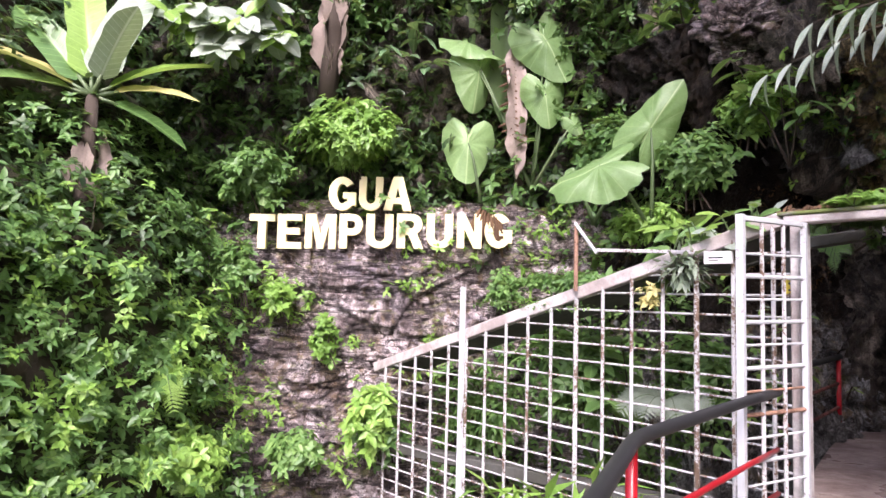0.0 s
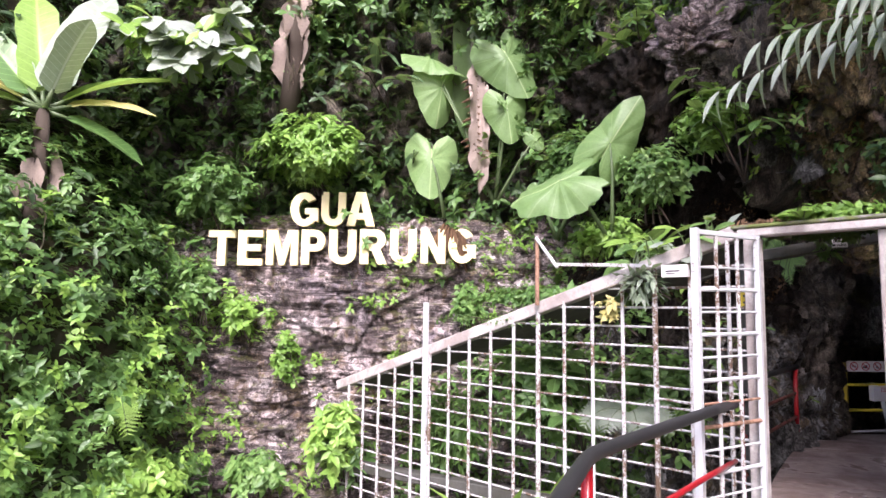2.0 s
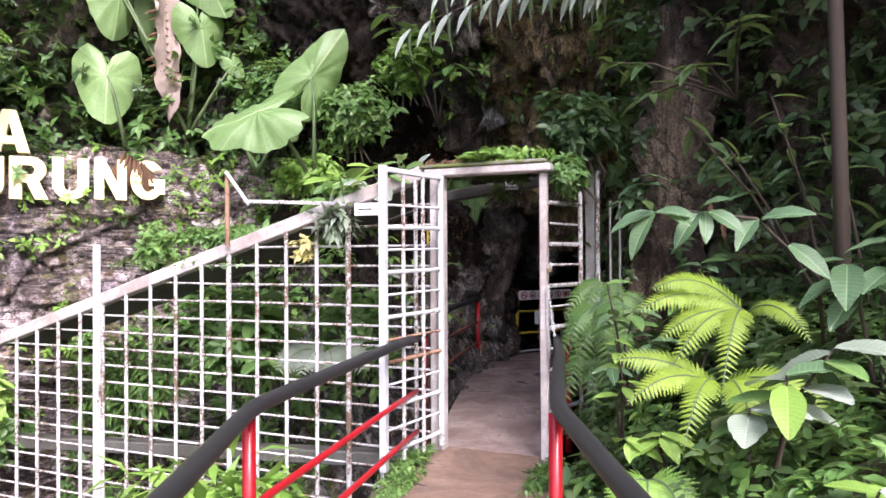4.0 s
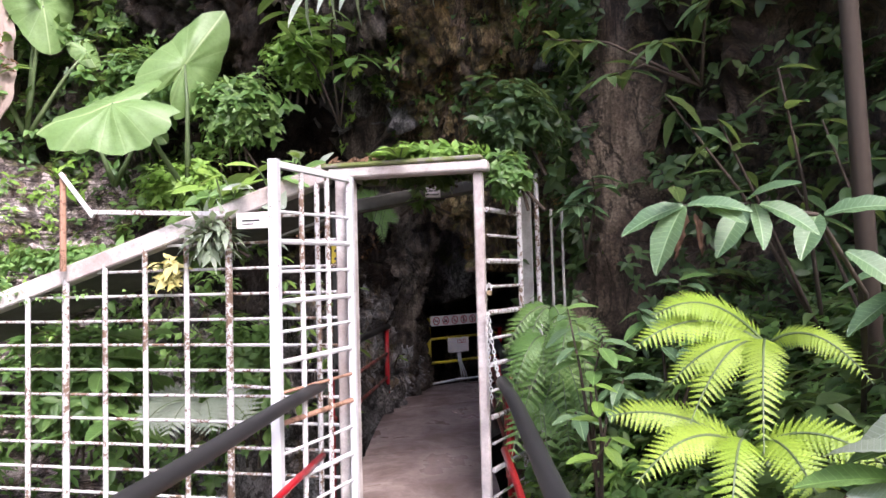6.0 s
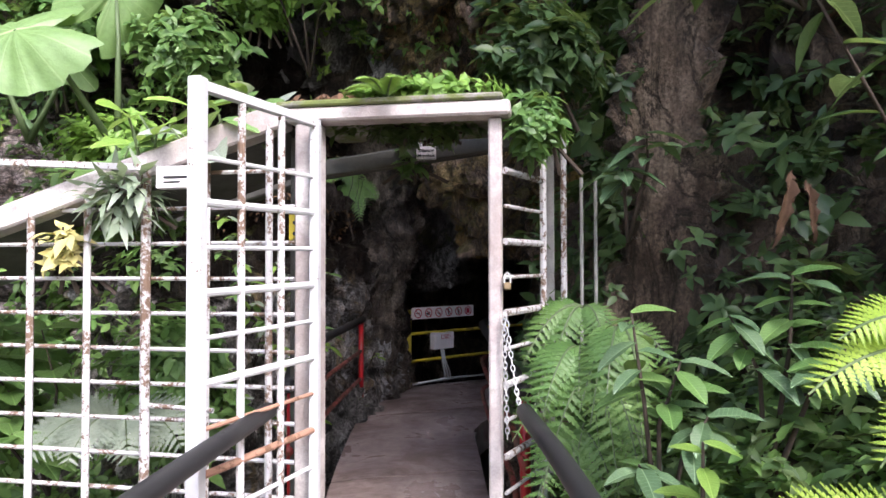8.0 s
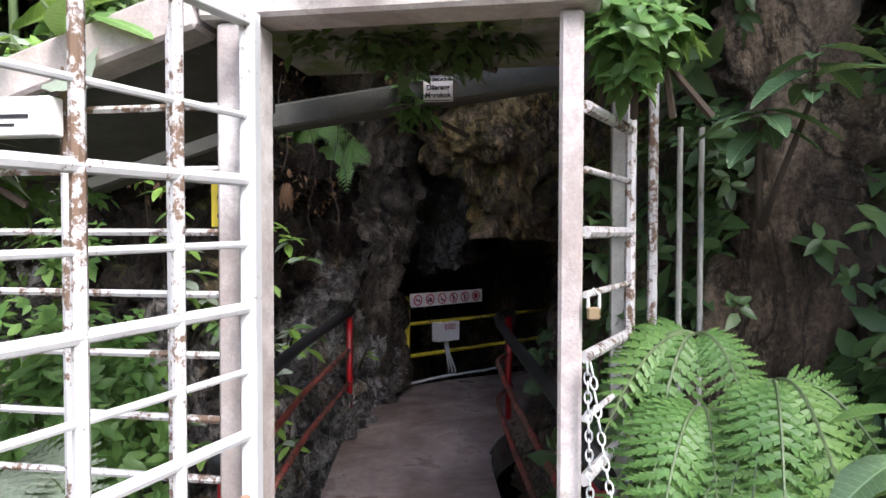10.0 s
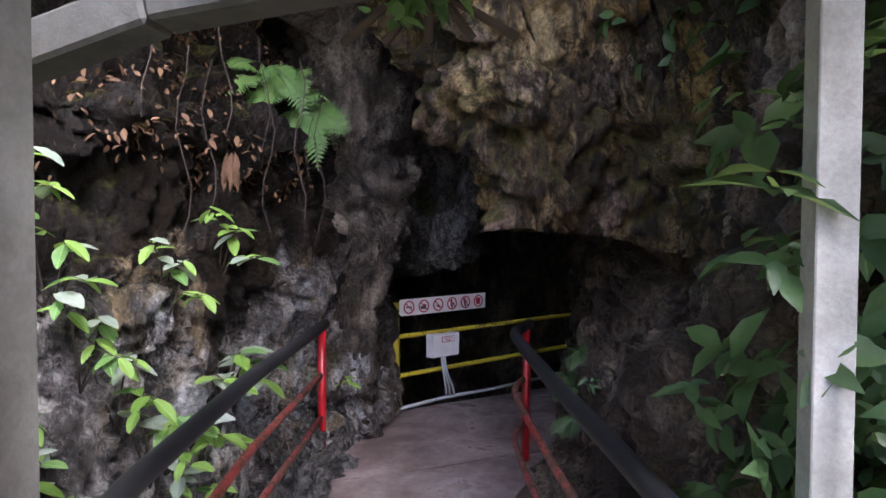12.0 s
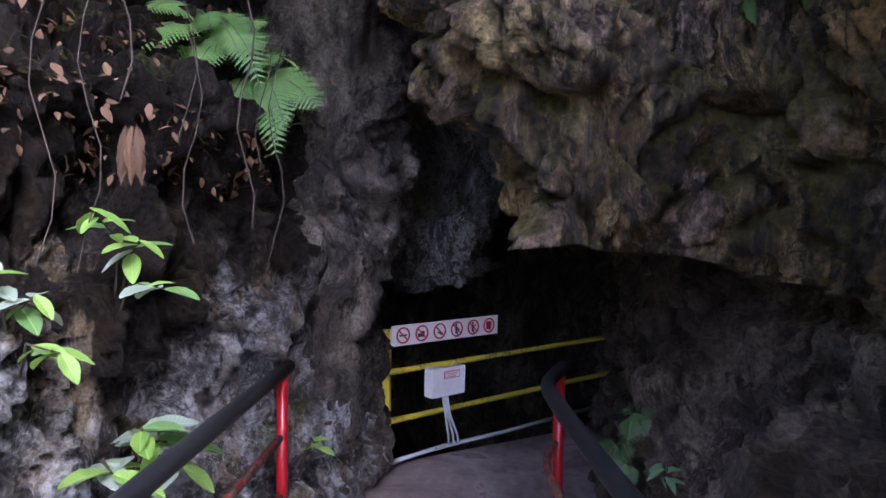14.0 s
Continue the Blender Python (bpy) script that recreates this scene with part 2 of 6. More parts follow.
def leaf_material(name, a, b, c, rough=0.4, glow=0.35, veins="", pale=1.7):
    """veins: "side" for ribs either side of a midrib along y, "fan" for veins that spread from the stalk."""
    n = Nodes(name)
    a, b, c = [(r * 1.12, g, bl * 1.45) if g > r else (r, g, bl) for r, g, bl in (a, b, c)]
    chance = n.math("ADD", n.math("MULTIPLY", n.island(), 0.5), n.math("MULTIPLY", n.each(), 0.35))
    tone = n.math("ADD", chance, n.math("MULTIPLY", n.noise(1.3, 4, 0.6), 0.3))
    colour = n.ramp(tone, (0.15, a), (0.55, b), (0.95, c))
    colour = n.mix(n.ramp(n.noise(22, 5, 0.7), (0.45, 0.0), (0.8, 0.5)), colour, tuple(x * 0.6 for x in a))
    colour = n.mix(n.ramp(n.noise(9, 6, 0.8), (0.66, 0.0), (0.74, 0.7)), colour, (0.17, 0.12, 0.05))
    relief = n.noise(45, 4, 0.6)
    if veins:
        split = n.add("ShaderNodeSeparateXYZ", Vector=n.coord)
        x, y = n.math("ABSOLUTE", split.outputs["X"], 0.0), split.outputs["Y"]
        if veins == "side":
            band = n.math("SINE", n.math("MULTIPLY", n.math("SUBTRACT", y, n.math("MULTIPLY", x, 0.55)), 80.0), 0.0)
            line = n.math("MAXIMUM", n.ramp(band, (0.9, 0.0), (0.99, 0.6)), n.ramp(x, (0.006, 1.0), (0.014, 0.0)))
        else:
            band = n.math("COSINE", n.math("MULTIPLY", n.math("ARCTAN2", x, y), 13.0), 0.0)
            line = n.math("MAXIMUM", n.ramp(band, (0.95, 0.0), (0.995, 0.3)), n.ramp(x, (0.004, 1.0), (0.012, 0.0)))
        colour = n.mix(n.math("MULTIPLY", line, 0.55), colour, tuple(min(0.75, v * pale) for v in c))
        relief = n.math("ADD", relief, n.math("MULTIPLY", line, -0.8))
    n.finish(colour, rough, relief, 0.3, 0.01)
    shine = n.add("ShaderNodeBsdfTranslucent", Color=n.mix(0.5, colour, (0.30, 0.40, 0.08)))
    blend = n.add("ShaderNodeMixShader", Fac=glow)
    out = n.tree.nodes["Material Output"]
    n.tree.links.new(n.bsdf.outputs[0], blend.inputs[1])
    n.tree.links.new(shine.outputs[0], blend.inputs[2])
    n.tree.links.new(blend.outputs[0], out.inputs["Surface"])
    return n.mat


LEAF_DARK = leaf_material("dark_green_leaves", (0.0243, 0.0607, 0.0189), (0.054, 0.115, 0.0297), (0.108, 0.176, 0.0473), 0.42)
LEAF_MID = leaf_material("green_leaves", (0.045, 0.112, 0.024), (0.0975, 0.225, 0.042), (0.195, 0.36, 0.075), 0.42)
LEAF_BRIGHT = leaf_material("bright_green_leaves", (0.0945, 0.216, 0.027), (0.176, 0.365, 0.0473), (0.297, 0.513, 0.081), 0.42)
LEAF_LIME = leaf_material("lime_fern_leaves", (0.15, 0.27, 0.02), (0.23, 0.39, 0.03), (0.33, 0.49, 0.05), 0.45)
LEAF_TARO = leaf_material("taro_leaves", (0.14, 0.27, 0.07), (0.21, 0.38, 0.10), (0.32, 0.52, 0.16), 0.4, 0.4, "fan")
LEAF_PALE = leaf_material("pale_leaves", (0.17, 0.25, 0.12), (0.27, 0.36, 0.20), (0.40, 0.48, 0.32), 0.45)
LEAF_GLOSSY = leaf_material("glossy_leaves", (0.035, 0.085, 0.03), (0.06, 0.13, 0.045), (0.12, 0.2, 0.07), 0.24, 0.25)
LEAF_DEAD = leaf_material("dead_leaves", (0.05, 0.024, 0.013), (0.12, 0.062, 0.033), (0.22, 0.125, 0.07), 0.8, 0.1)
DEAD_PALE = leaf_material("dry_banana_leaf", (0.16, 0.12, 0.10), (0.33, 0.26, 0.23), (0.52, 0.44, 0.40), 0.8, 0.1)
LEAF_YELLOW = leaf_material("yellow_leaves", (0.45, 0.38, 0.13), (0.58, 0.52, 0.22), (0.62, 0.60, 0.34), 0.5, 0.3)
STALK = leaf_material("green_stalk", (0.06, 0.11, 0.03), (0.10, 0.16, 0.05), (0.14, 0.2, 0.07), 0.5, 0.1)
BLADE_GLOSSY = leaf_material("glossy_veined_leaf", (0.05, 0.11, 0.04), (0.085, 0.17, 0.06), (0.15, 0.25, 0.09), 0.22, 0.22, "side")
BLADE_MID = leaf_material("veined_leaf", (0.05, 0.13, 0.028), (0.10, 0.22, 0.045), (0.18, 0.33, 0.07), 0.35, 0.3, "side")
BLADE_BRIGHT = leaf_material("young_veined_leaf", (0.11, 0.25, 0.03), (0.2, 0.38, 0.05), (0.3, 0.5, 0.09), 0.38, 0.35, "side", 1.3)
BLADE_PALE = leaf_material("pale_veined_leaf", (0.17, 0.25, 0.12), (0.27, 0.36, 0.20), (0.40, 0.48, 0.32), 0.45, 0.3, "side", 1.3)
BARK = plain("bark", (0.05, 0.036, 0.027), 0.9)

# ---- helpers for building ----
ORIGIN = {}
UP = Vector((0, 0, 1))


def thing(name, at, label, category, group="", kind=""):
    ob = new(name)
    ob.location = at
    ob.empty_display_size = 0.1
    ORIGIN[ob.name] = Vector(at)
    return tagged(ob, label, category, group, kind)


def link_mesh(name, mesh, material, parent=None, label="", smooth=False):
    mesh.materials.append(material)
    if smooth:
        mesh.polygons.foreach_set("use_smooth", [True] * len(mesh.polygons))
    ob = new(name, mesh)
    if parent is not None:
        mesh.transform(Matrix.Translation(-ORIGIN[parent.name]))
        ob.parent = parent
        ORIGIN[ob.name] = ORIGIN[parent.name]
    else:
        ORIGIN[ob.name] = Vector((0, 0, 0))
    return tagged(ob, label)


def part(name, bm, material, parent, label="", smooth=False):
    """Links a bmesh, in world places, as one mesh under a thing or a part."""
    mesh = bpy.data.meshes.new(name)
    bm.normal_update()
    bm.to_mesh(mesh)
    bm.free()
    return link_mesh(name, mesh, material, parent, label, smooth)


def solid(name, bm, material, label, category, kind="", group="", smooth=False):
    """A thing of one mesh, its origin at the middle of its foot."""
    lo = Vector([min(v.co[i] for v in bm.verts) for i in range(3)])
    hi = Vector([max(v.co[i] for v in bm.verts) for i in range(3)])
    foot = Vector(((lo.x + hi.x) / 2, (lo.y + hi.y) / 2, lo.z))
    bmesh.ops.translate(bm, vec=-foot, verts=bm.verts)
    ob = part(name, bm, material, None, "", smooth)
    ob.location = foot
    ORIGIN[ob.name] = foot
    return tagged(ob, label, category, group, kind)


def box(x0, y0, z0, x1, y1, z1, bevel=0.006, bm=None):
    bm = bm or bmesh.new()
    made = bmesh.ops.create_cube(bm, size=1)["verts"]
    bmesh.ops.transform(bm, matrix=Matrix.Translation(((x0 + x1) / 2, (y0 + y1) / 2, (z0 + z1) / 2)) @ Matrix.Diagonal((x1 - x0, y1 - y0, z1 - z0, 1)), verts=made)
    if bevel:
        edges = list({e for v in made for e in v.link_edges})
        bmesh.ops.bevel(bm, geom=edges, offset=bevel, segments=1, affect="EDGES")
    return bm


def bar(a, b, width, depth=None, bevel=0.003, bm=None):
    """A straight bar of rectangular section from a to b; width lies level."""
    a, b = Vector(a), Vector(b)
    depth = depth or width
    d = (b - a)
    side = d.cross(UP)
    side = side.normalized() if side.length > 1e-4 else Vector((1, 0, 0))
    top = side.cross(d).normalized()
    m = Matrix((side, d.normalized(), top)).transposed().to_4x4()
    bm = bm or bmesh.new()
    made = bmesh.ops.create_cube(bm, size=1)["verts"]
    bmesh.ops.transform(bm, matrix=Matrix.Translation((a + b) / 2) @ m @ Matrix.Diagonal((width, d.length, depth, 1)), verts=made)
    if bevel:
        bmesh.ops.bevel(bm, geom=list({e for v in made for e in v.link_edges}), offset=bevel, segments=1, affect="EDGES")
    return bm


def tube(points, radius, sides=10, bm=None, ends=True):
    """A round tube along points; radius is one number or one for each point."""
    bm = bm or bmesh.new()
    points = [Vector(p) for p in points]
    radii = radius if isinstance(radius, (list, tuple)) else [radius] * len(points)
    rings, side = [], None
    for i, p in enumerate(points):
        d = (points[min(i + 1, len(points) - 1)] - points[max(i - 1, 0)]).normalized()
        if side is None:
            side = d.cross(UP if abs(d.z) < 0.9 else Vector((1, 0, 0))).normalized()
        side = (side - d * side.dot(d)).normalized()
        other = d.cross(side)
        rings.append([bm.verts.new(p + radii[i] * (math.cos(a) * side + math.sin(a) * other)) for a in (2 * math.pi * k / sides for k in range(sides))])
    for r, s in zip(rings, rings[1:]):
        for k in range(sides):
            bm.faces.new((r[k], r[(k + 1) % sides], s[(k + 1) % sides], s[k]))
    if ends:
        bm.faces.new(rings[0][::-1])
        bm.faces.new(rings[-1])
    return bm


def rounded(points, cut=0.12, steps=4):
    """A line with its corners rounded."""
    points = [Vector(p) for p in points]
    out = [points[0]]
    for a, b, c in zip(points, points[1:], points[2:]):
        p, q = b + (a - b).normalized() * min(cut, (a - b).length / 2.2), b + (c - b).normalized() * min(cut, (c - b).length / 2.2)
        out += [(1 - k) ** 2 * p + 2 * k * (1 - k) * b + k * k * q for k in (i / steps for i in range(steps + 1))]
    return out + [points[-1]]


def along(line, s):
    """The point at the share s of a polyline's length, with smoothed corners."""
    lengths = [0.0]
    for a, b in zip(line, line[1:]):
        lengths.append(lengths[-1] + (Vector(b) - Vector(a)).length)
    s *= lengths[-1]
    for i in range(len(line) - 1):
        if s <= lengths[i + 1] or i == len(line) - 2:
            k = (s - lengths[i]) / max(lengths[i + 1] - lengths[i], 1e-6)
            pts = [Vector(line[j]) for j in (max(i - 1, 0), i, i + 1, min(i + 2, len(line) - 1))]
            m0, m1 = (pts[2] - pts[0]) / 2, (pts[3] - pts[1]) / 2
            return (2 * k**3 - 3 * k**2 + 1) * pts[1] + (k**3 - 2 * k**2 + k) * m0 + (-2 * k**3 + 3 * k**2) * pts[2] + (k**3 - k**2) * m1


def blocks(q):
    """A cell's own height, and how near its edge the place lies."""
    d, near = noise.voronoi(q)
    return noise.cell(near[0] * 9.7), min(1.0, (d[1] - d[0]) * 4)


def rough_shift(p, amp, kind):
    """How far rock stands out at a place: ledges in layers, or fluted lumps."""
    warp = noise.noise_vector(p * 1.3) * 0.22
    if kind == "layers":
        q = p + warp * 0.25
        a = noise.fractal(Vector((p.x * 0.9, p.y * 0.9, p.z * 0.5)), 0.9, 2.0, 5)
        b, edge = blocks(Vector((q.x * 0.75, q.y * 0.75, q.z * 0.9)))
        c, edge2 = blocks(Vector((q.x * 1.3, q.y * 1.3, q.z * 4.6)) + Vector((3, 1, 5)))
        e, edge3 = blocks(Vector((q.x * 4.2, q.y * 4.2, q.z * 11.0)))
        crack = lambda near, wide: max(0.0, 1 - near * wide) ** 1.5
        return amp * (0.6 * a + 0.36 * b + 0.34 * c + 0.13 * e - 0.3 * crack(edge, 9) - 0.45 * crack(edge2, 6) - 0.14 * crack(edge3, 3) + 0.12 * noise.fractal(p * 9, 0.7, 2.0, 3))
    if kind == "soil":
        return amp * noise.fractal(p * 0.9, 0.9, 2.0, 5)
    if kind == "flutes":
        q = Vector((p.x * 2.1, p.y * 2.1, p.z * 0.75)) + warp * 1.2
        a = noise.fractal(q * 0.6, 0.9, 2.0, 4)
        b = noise.ridged_multi_fractal(q * 1.4, 0.8, 2.1, 5, 1.0, 2.0) - 1.1
        c, edge = blocks(q * 1.1)
        e, edge2 = blocks(Vector((p.x * 7, p.y * 7, p.z * 3.5)) + warp * 3)
        r = Vector((p.x * 1.5, p.y * 1.5, p.z * 1.2)) + warp
        g, edge3 = blocks(r * 1.5)
        h = noise.ridged_multi_fractal(Vector((p.x * 5, p.y * 5, p.z * 3.2)), 0.7, 2.2, 4, 1.0, 2.0) - 1.1
        return amp * (0.8 * a + 0.4 * b + 0.5 * c + 0.55 * g + 0.25 * e + 0.28 * h - 0.4 * max(0.0, 1 - edge * 3) - 0.3 * (1 - edge3) ** 2 - 0.16 * (1 - edge2) + 0.25 * noise.fractal(p * 10, 0.7, 2.0, 4))
    q = p + warp * 1.3
    q = Vector((q.x * 1.4, q.y * 1.4, q.z * 0.9))
    a = noise.fractal(q * 0.9, 0.85, 2.0, 5)
    b = noise.ridged_multi_fractal(q * 1.7 + Vector((7, 3, 1)), 0.8, 2.1, 6, 1.0, 2.0) - 1.1
    c, edge = blocks(q * 2.2)
    e, edge2 = blocks(q * 6.0)
    g = noise.ridged_multi_fractal(Vector((q.x * 4.3, q.y * 4.3, q.z * 5.2 + q.x * 2.0)), 0.7, 2.2, 4, 1.0, 2.0) - 1.1
    h, edge3 = blocks(p * 13.0)
    return amp * (0.8 * a + 0.36 * b + 0.44 * c + 0.26 * e + 0.24 * g + 0.1 * h - 0.4 * (1 - edge) ** 2 - 0.24 * (1 - edge2) ** 2 - 0.15 + 0.22 * noise.fractal(p * 9, 0.7, 2.0, 3))


def rock_sheet(name, surface, nu, nv, amp, style, material, label, back=1.2, category="rock", kind="structure"):
    """A rock face from surface(u, v), roughened along its normal, with a body behind it. Returns its grid of places and normals."""
    base = [[surface(i / nu, j / nv) for j in range(nv + 1)] for i in range(nu + 1)]
    places = np.zeros((nu + 1, nv + 1, 3))
    normals = np.zeros((nu + 1, nv + 1, 3))
    for i in range(nu + 1):
        for j in range(nv + 1):
            du = base[min(i + 1, nu)][j] - base[max(i - 1, 0)][j]
            dv = base[i][min(j + 1, nv)] - base[i][max(j - 1, 0)]
            n = du.cross(dv).normalized()
            p = base[i][j]
            places[i, j] = p + n * rough_shift(p, amp, style)
            normals[i, j] = n
    du, dv = np.gradient(places, axis=0), np.gradient(places, axis=1)
    fine = np.cross(du, dv)
    fine /= np.linalg.norm(fine, axis=2, keepdims=True) + 1e-9
    verts = places.reshape(-1, 3).tolist()
    at = lambda i, j: i * (nv + 1) + j
    faces = [(at(i, j), at(i + 1, j), at(i + 1, j + 1), at(i, j + 1)) for i in range(nu) for j in range(nv)]
    rim = [(i, 0) for i in range(nu)] + [(nu, j) for j in range(nv)] + [(i, nv) for i in range(nu, 0, -1)] + [(0, j) for j in range(nv, 0, -1)]
    start = len(verts)
    for i, j in rim:
        verts.append((places[i, j] - normals[i, j] * back).tolist())
    for k, (i, j) in enumerate(rim):
        nxt = rim[(k + 1) % len(rim)]
        faces.append((at(*nxt), at(i, j), start + k, start + (k + 1) % len(rim)))
    middle = len(verts)
    verts.append((places[nu // 2, nv // 2] - normals[nu // 2, nv // 2] * (back + 0.4)).tolist())
    faces += [(start + k, middle, start + (k + 1) % len(rim)) for k in range(len(rim))]
    mesh = bpy.data.meshes.new(name)
    mesh.from_pydata(verts, [], faces)
    ob = link_mesh(name, mesh, material, None, "", True)
    tagged(ob, label, category, "", kind)
    return places, fine


def between(curves):
    """A surface through several lines, each a polyline in u, taken in turn with v."""
    def surface(u, v):
        return along([tuple(along(c, u)) for c in curves], v)
    return surface


def wall_line(plan, levels):
    """A standing face over a plan line; levels are (z, step forward) from the foot up."""
    plan3 = [(x, y, 0) for x, y in plan]

    def surface(u, v):
        p = along(plan3, u)
        d = along(plan3, min(u + 0.01, 1)) - along(plan3, max(u - 0.01, 0))
        n = Vector((d.y, -d.x, 0)).normalized()
        z, f = along([(a, b, 0) for a, b in levels], v)[:2]
        return Vector((p.x, p.y, 0)) + n * f + UP * z
    return surface


SMALL_LEAF = (np.array([(0, 0, 0), (-0.3, 0.42, 0.07), (0, 0.48, 0.0), (0.3, 0.42, 0.07), (0, 1.0, -0.14)]), [(0, 2, 1), (0, 3, 2), (1, 2, 4), (2, 3, 4)])
SLIM_LEAF = (np.array([(0, 0, 0), (-0.13, 0.4, 0.03), (0, 0.45, 0.0), (0.13, 0.4, 0.03), (0, 1.0, -0.2)]), [(0, 2, 1), (0, 3, 2), (1, 2, 4), (2, 3, 4)])
ROUND_LEAF = (np.array([(0, 0, 0), (-0.42, 0.25, 0.08), (0, 0.3, 0.0), (0.42, 0.25, 0.08), (-0.36, 0.7, 0.04), (0, 0.68, -0.04), (0.36, 0.7, 0.04), (0, 1.0, -0.16)]),
              [(0, 2, 1), (0, 3, 2), (1, 2, 5, 4), (2, 3, 6, 5), (4, 5, 7), (5, 6, 7)])
FINE_LEAF = (np.array([(0, 0, 0), (-0.15, 0.16, 0.04), (0, 0.18, 0), (0.15, 0.16, 0.04), (-0.24, 0.42, 0.06), (0, 0.45, -0.01), (0.24, 0.42, 0.06), (-0.16, 0.74, 0.0), (0, 0.75, -0.06), (0.16, 0.74, 0.0), (0, 1.0, -0.17)]),
             [(0, 2, 1), (0, 3, 2), (1, 2, 5, 4), (2, 3, 6, 5), (4, 5, 8, 7), (5, 6, 9, 8), (7, 8, 10), (8, 9, 10)])
POINTED_LEAF = (np.array([(0, 0, 0), (-0.22, 0.28, 0.06), (0.22, 0.28, 0.06), (-0.2, 0.6, 0.03), (0.2, 0.6, 0.03), (0, 1.0, -0.16), (0, 0.45, -0.02)]),
                [(0, 6, 1), (1, 6, 3), (3, 6, 5), (5, 6, 4), (4, 6, 2), (2, 6, 0)])
rng = np.random.default_rng(5)


def leaf_mesh(name, feet, ways, ups, sizes, shape):
    """One mesh of many leaves: each from its foot, pointing along its way, its face towards its up."""
    tpl, faces = shape
    ways = ways / (np.linalg.norm(ways, axis=1, keepdims=True) + 1e-9)
    side = np.cross(ways, ups)
    side /= np.linalg.norm(side, axis=1, keepdims=True) + 1e-9
    top = np.cross(side, ways)
    v = feet[:, None, :] + sizes[:, None, None] * (tpl[None, :, 0:1] * side[:, None, :] + tpl[None, :, 1:2] * ways[:, None, :] + tpl[None, :, 2:3] * top[:, None, :])
    count, step = len(feet), len(tpl)
    mesh = bpy.data.meshes.new(name)
    flat, starts, totals = [], [], []
    offs = (np.arange(count) * step)[:, None]
    loops = np.concatenate([np.array(f)[None, :] + offs for f in faces], axis=1)
    sizes_f = np.array([len(f) for f in faces])
    per = int(sizes_f.sum())
    begin = np.concatenate([[0], np.cumsum(sizes_f)[:-1]])
    mesh.vertices.add(count * step)
    mesh.vertices.foreach_set("co", v.reshape(-1).astype(np.float32))
    mesh.loops.add(count * per)
    mesh.loops.foreach_set("vertex_index", loops.reshape(-1).astype(np.int32))
    mesh.polygons.add(count * len(faces))
    mesh.polygons.foreach_set("loop_start", (np.arange(count)[:, None] * per + begin[None, :]).reshape(-1).astype(np.int32))
    mesh.update(calc_edges=True)
    mesh.validate()
    return mesh


def clumps(places, scale, cut, seed=0.0):
    """Which places lie inside patches of growth."""
    return np.array([noise.noise(Vector(p) * scale + Vector((seed, seed * 2, seed))) > cut for p in places])


def sprigs(feet, axes, size, leaves, spread=0.25):
    """Whorls of leaves: round each foot a few leaves spread from an axis, the outer ones larger."""
    count = len(feet)
    axes = axes / (np.linalg.norm(axes, axis=1, keepdims=True) + 1e-9)
    side = np.cross(axes, rng.normal(0, 1, (count, 3)))
    side /= np.linalg.norm(side, axis=1, keepdims=True) + 1e-9
    other = np.cross(axes, side)
    f, w, u, z = [], [], [], []
    grow = size * (0.6 + 0.8 * rng.random(count) ** 1.5)
    for k in range(leaves):
        a = 2.4 * k + rng.normal(0, 0.35, (count, 1))
        lean = spread + 0.12 * k / leaves + rng.normal(0, 0.18, (count, 1))
        out = np.cos(a) * side + np.sin(a) * other
        f.append(feet + axes * (-0.35 * size * k / leaves) + rng.normal(0, 0.012, (count, 3)))
        w.append(out + axes * lean + np.array([0, 0, -0.28]))
        u.append(axes + out * 0.2 + rng.normal(0, 0.18, (count, 3)))
        z.append(grow * (0.65 + 0.5 * k / leaves) * (0.85 + 0.3 * rng.random(count)))
    return np.concatenate(f), np.concatenate(w), np.concatenate(u), np.concatenate(z)


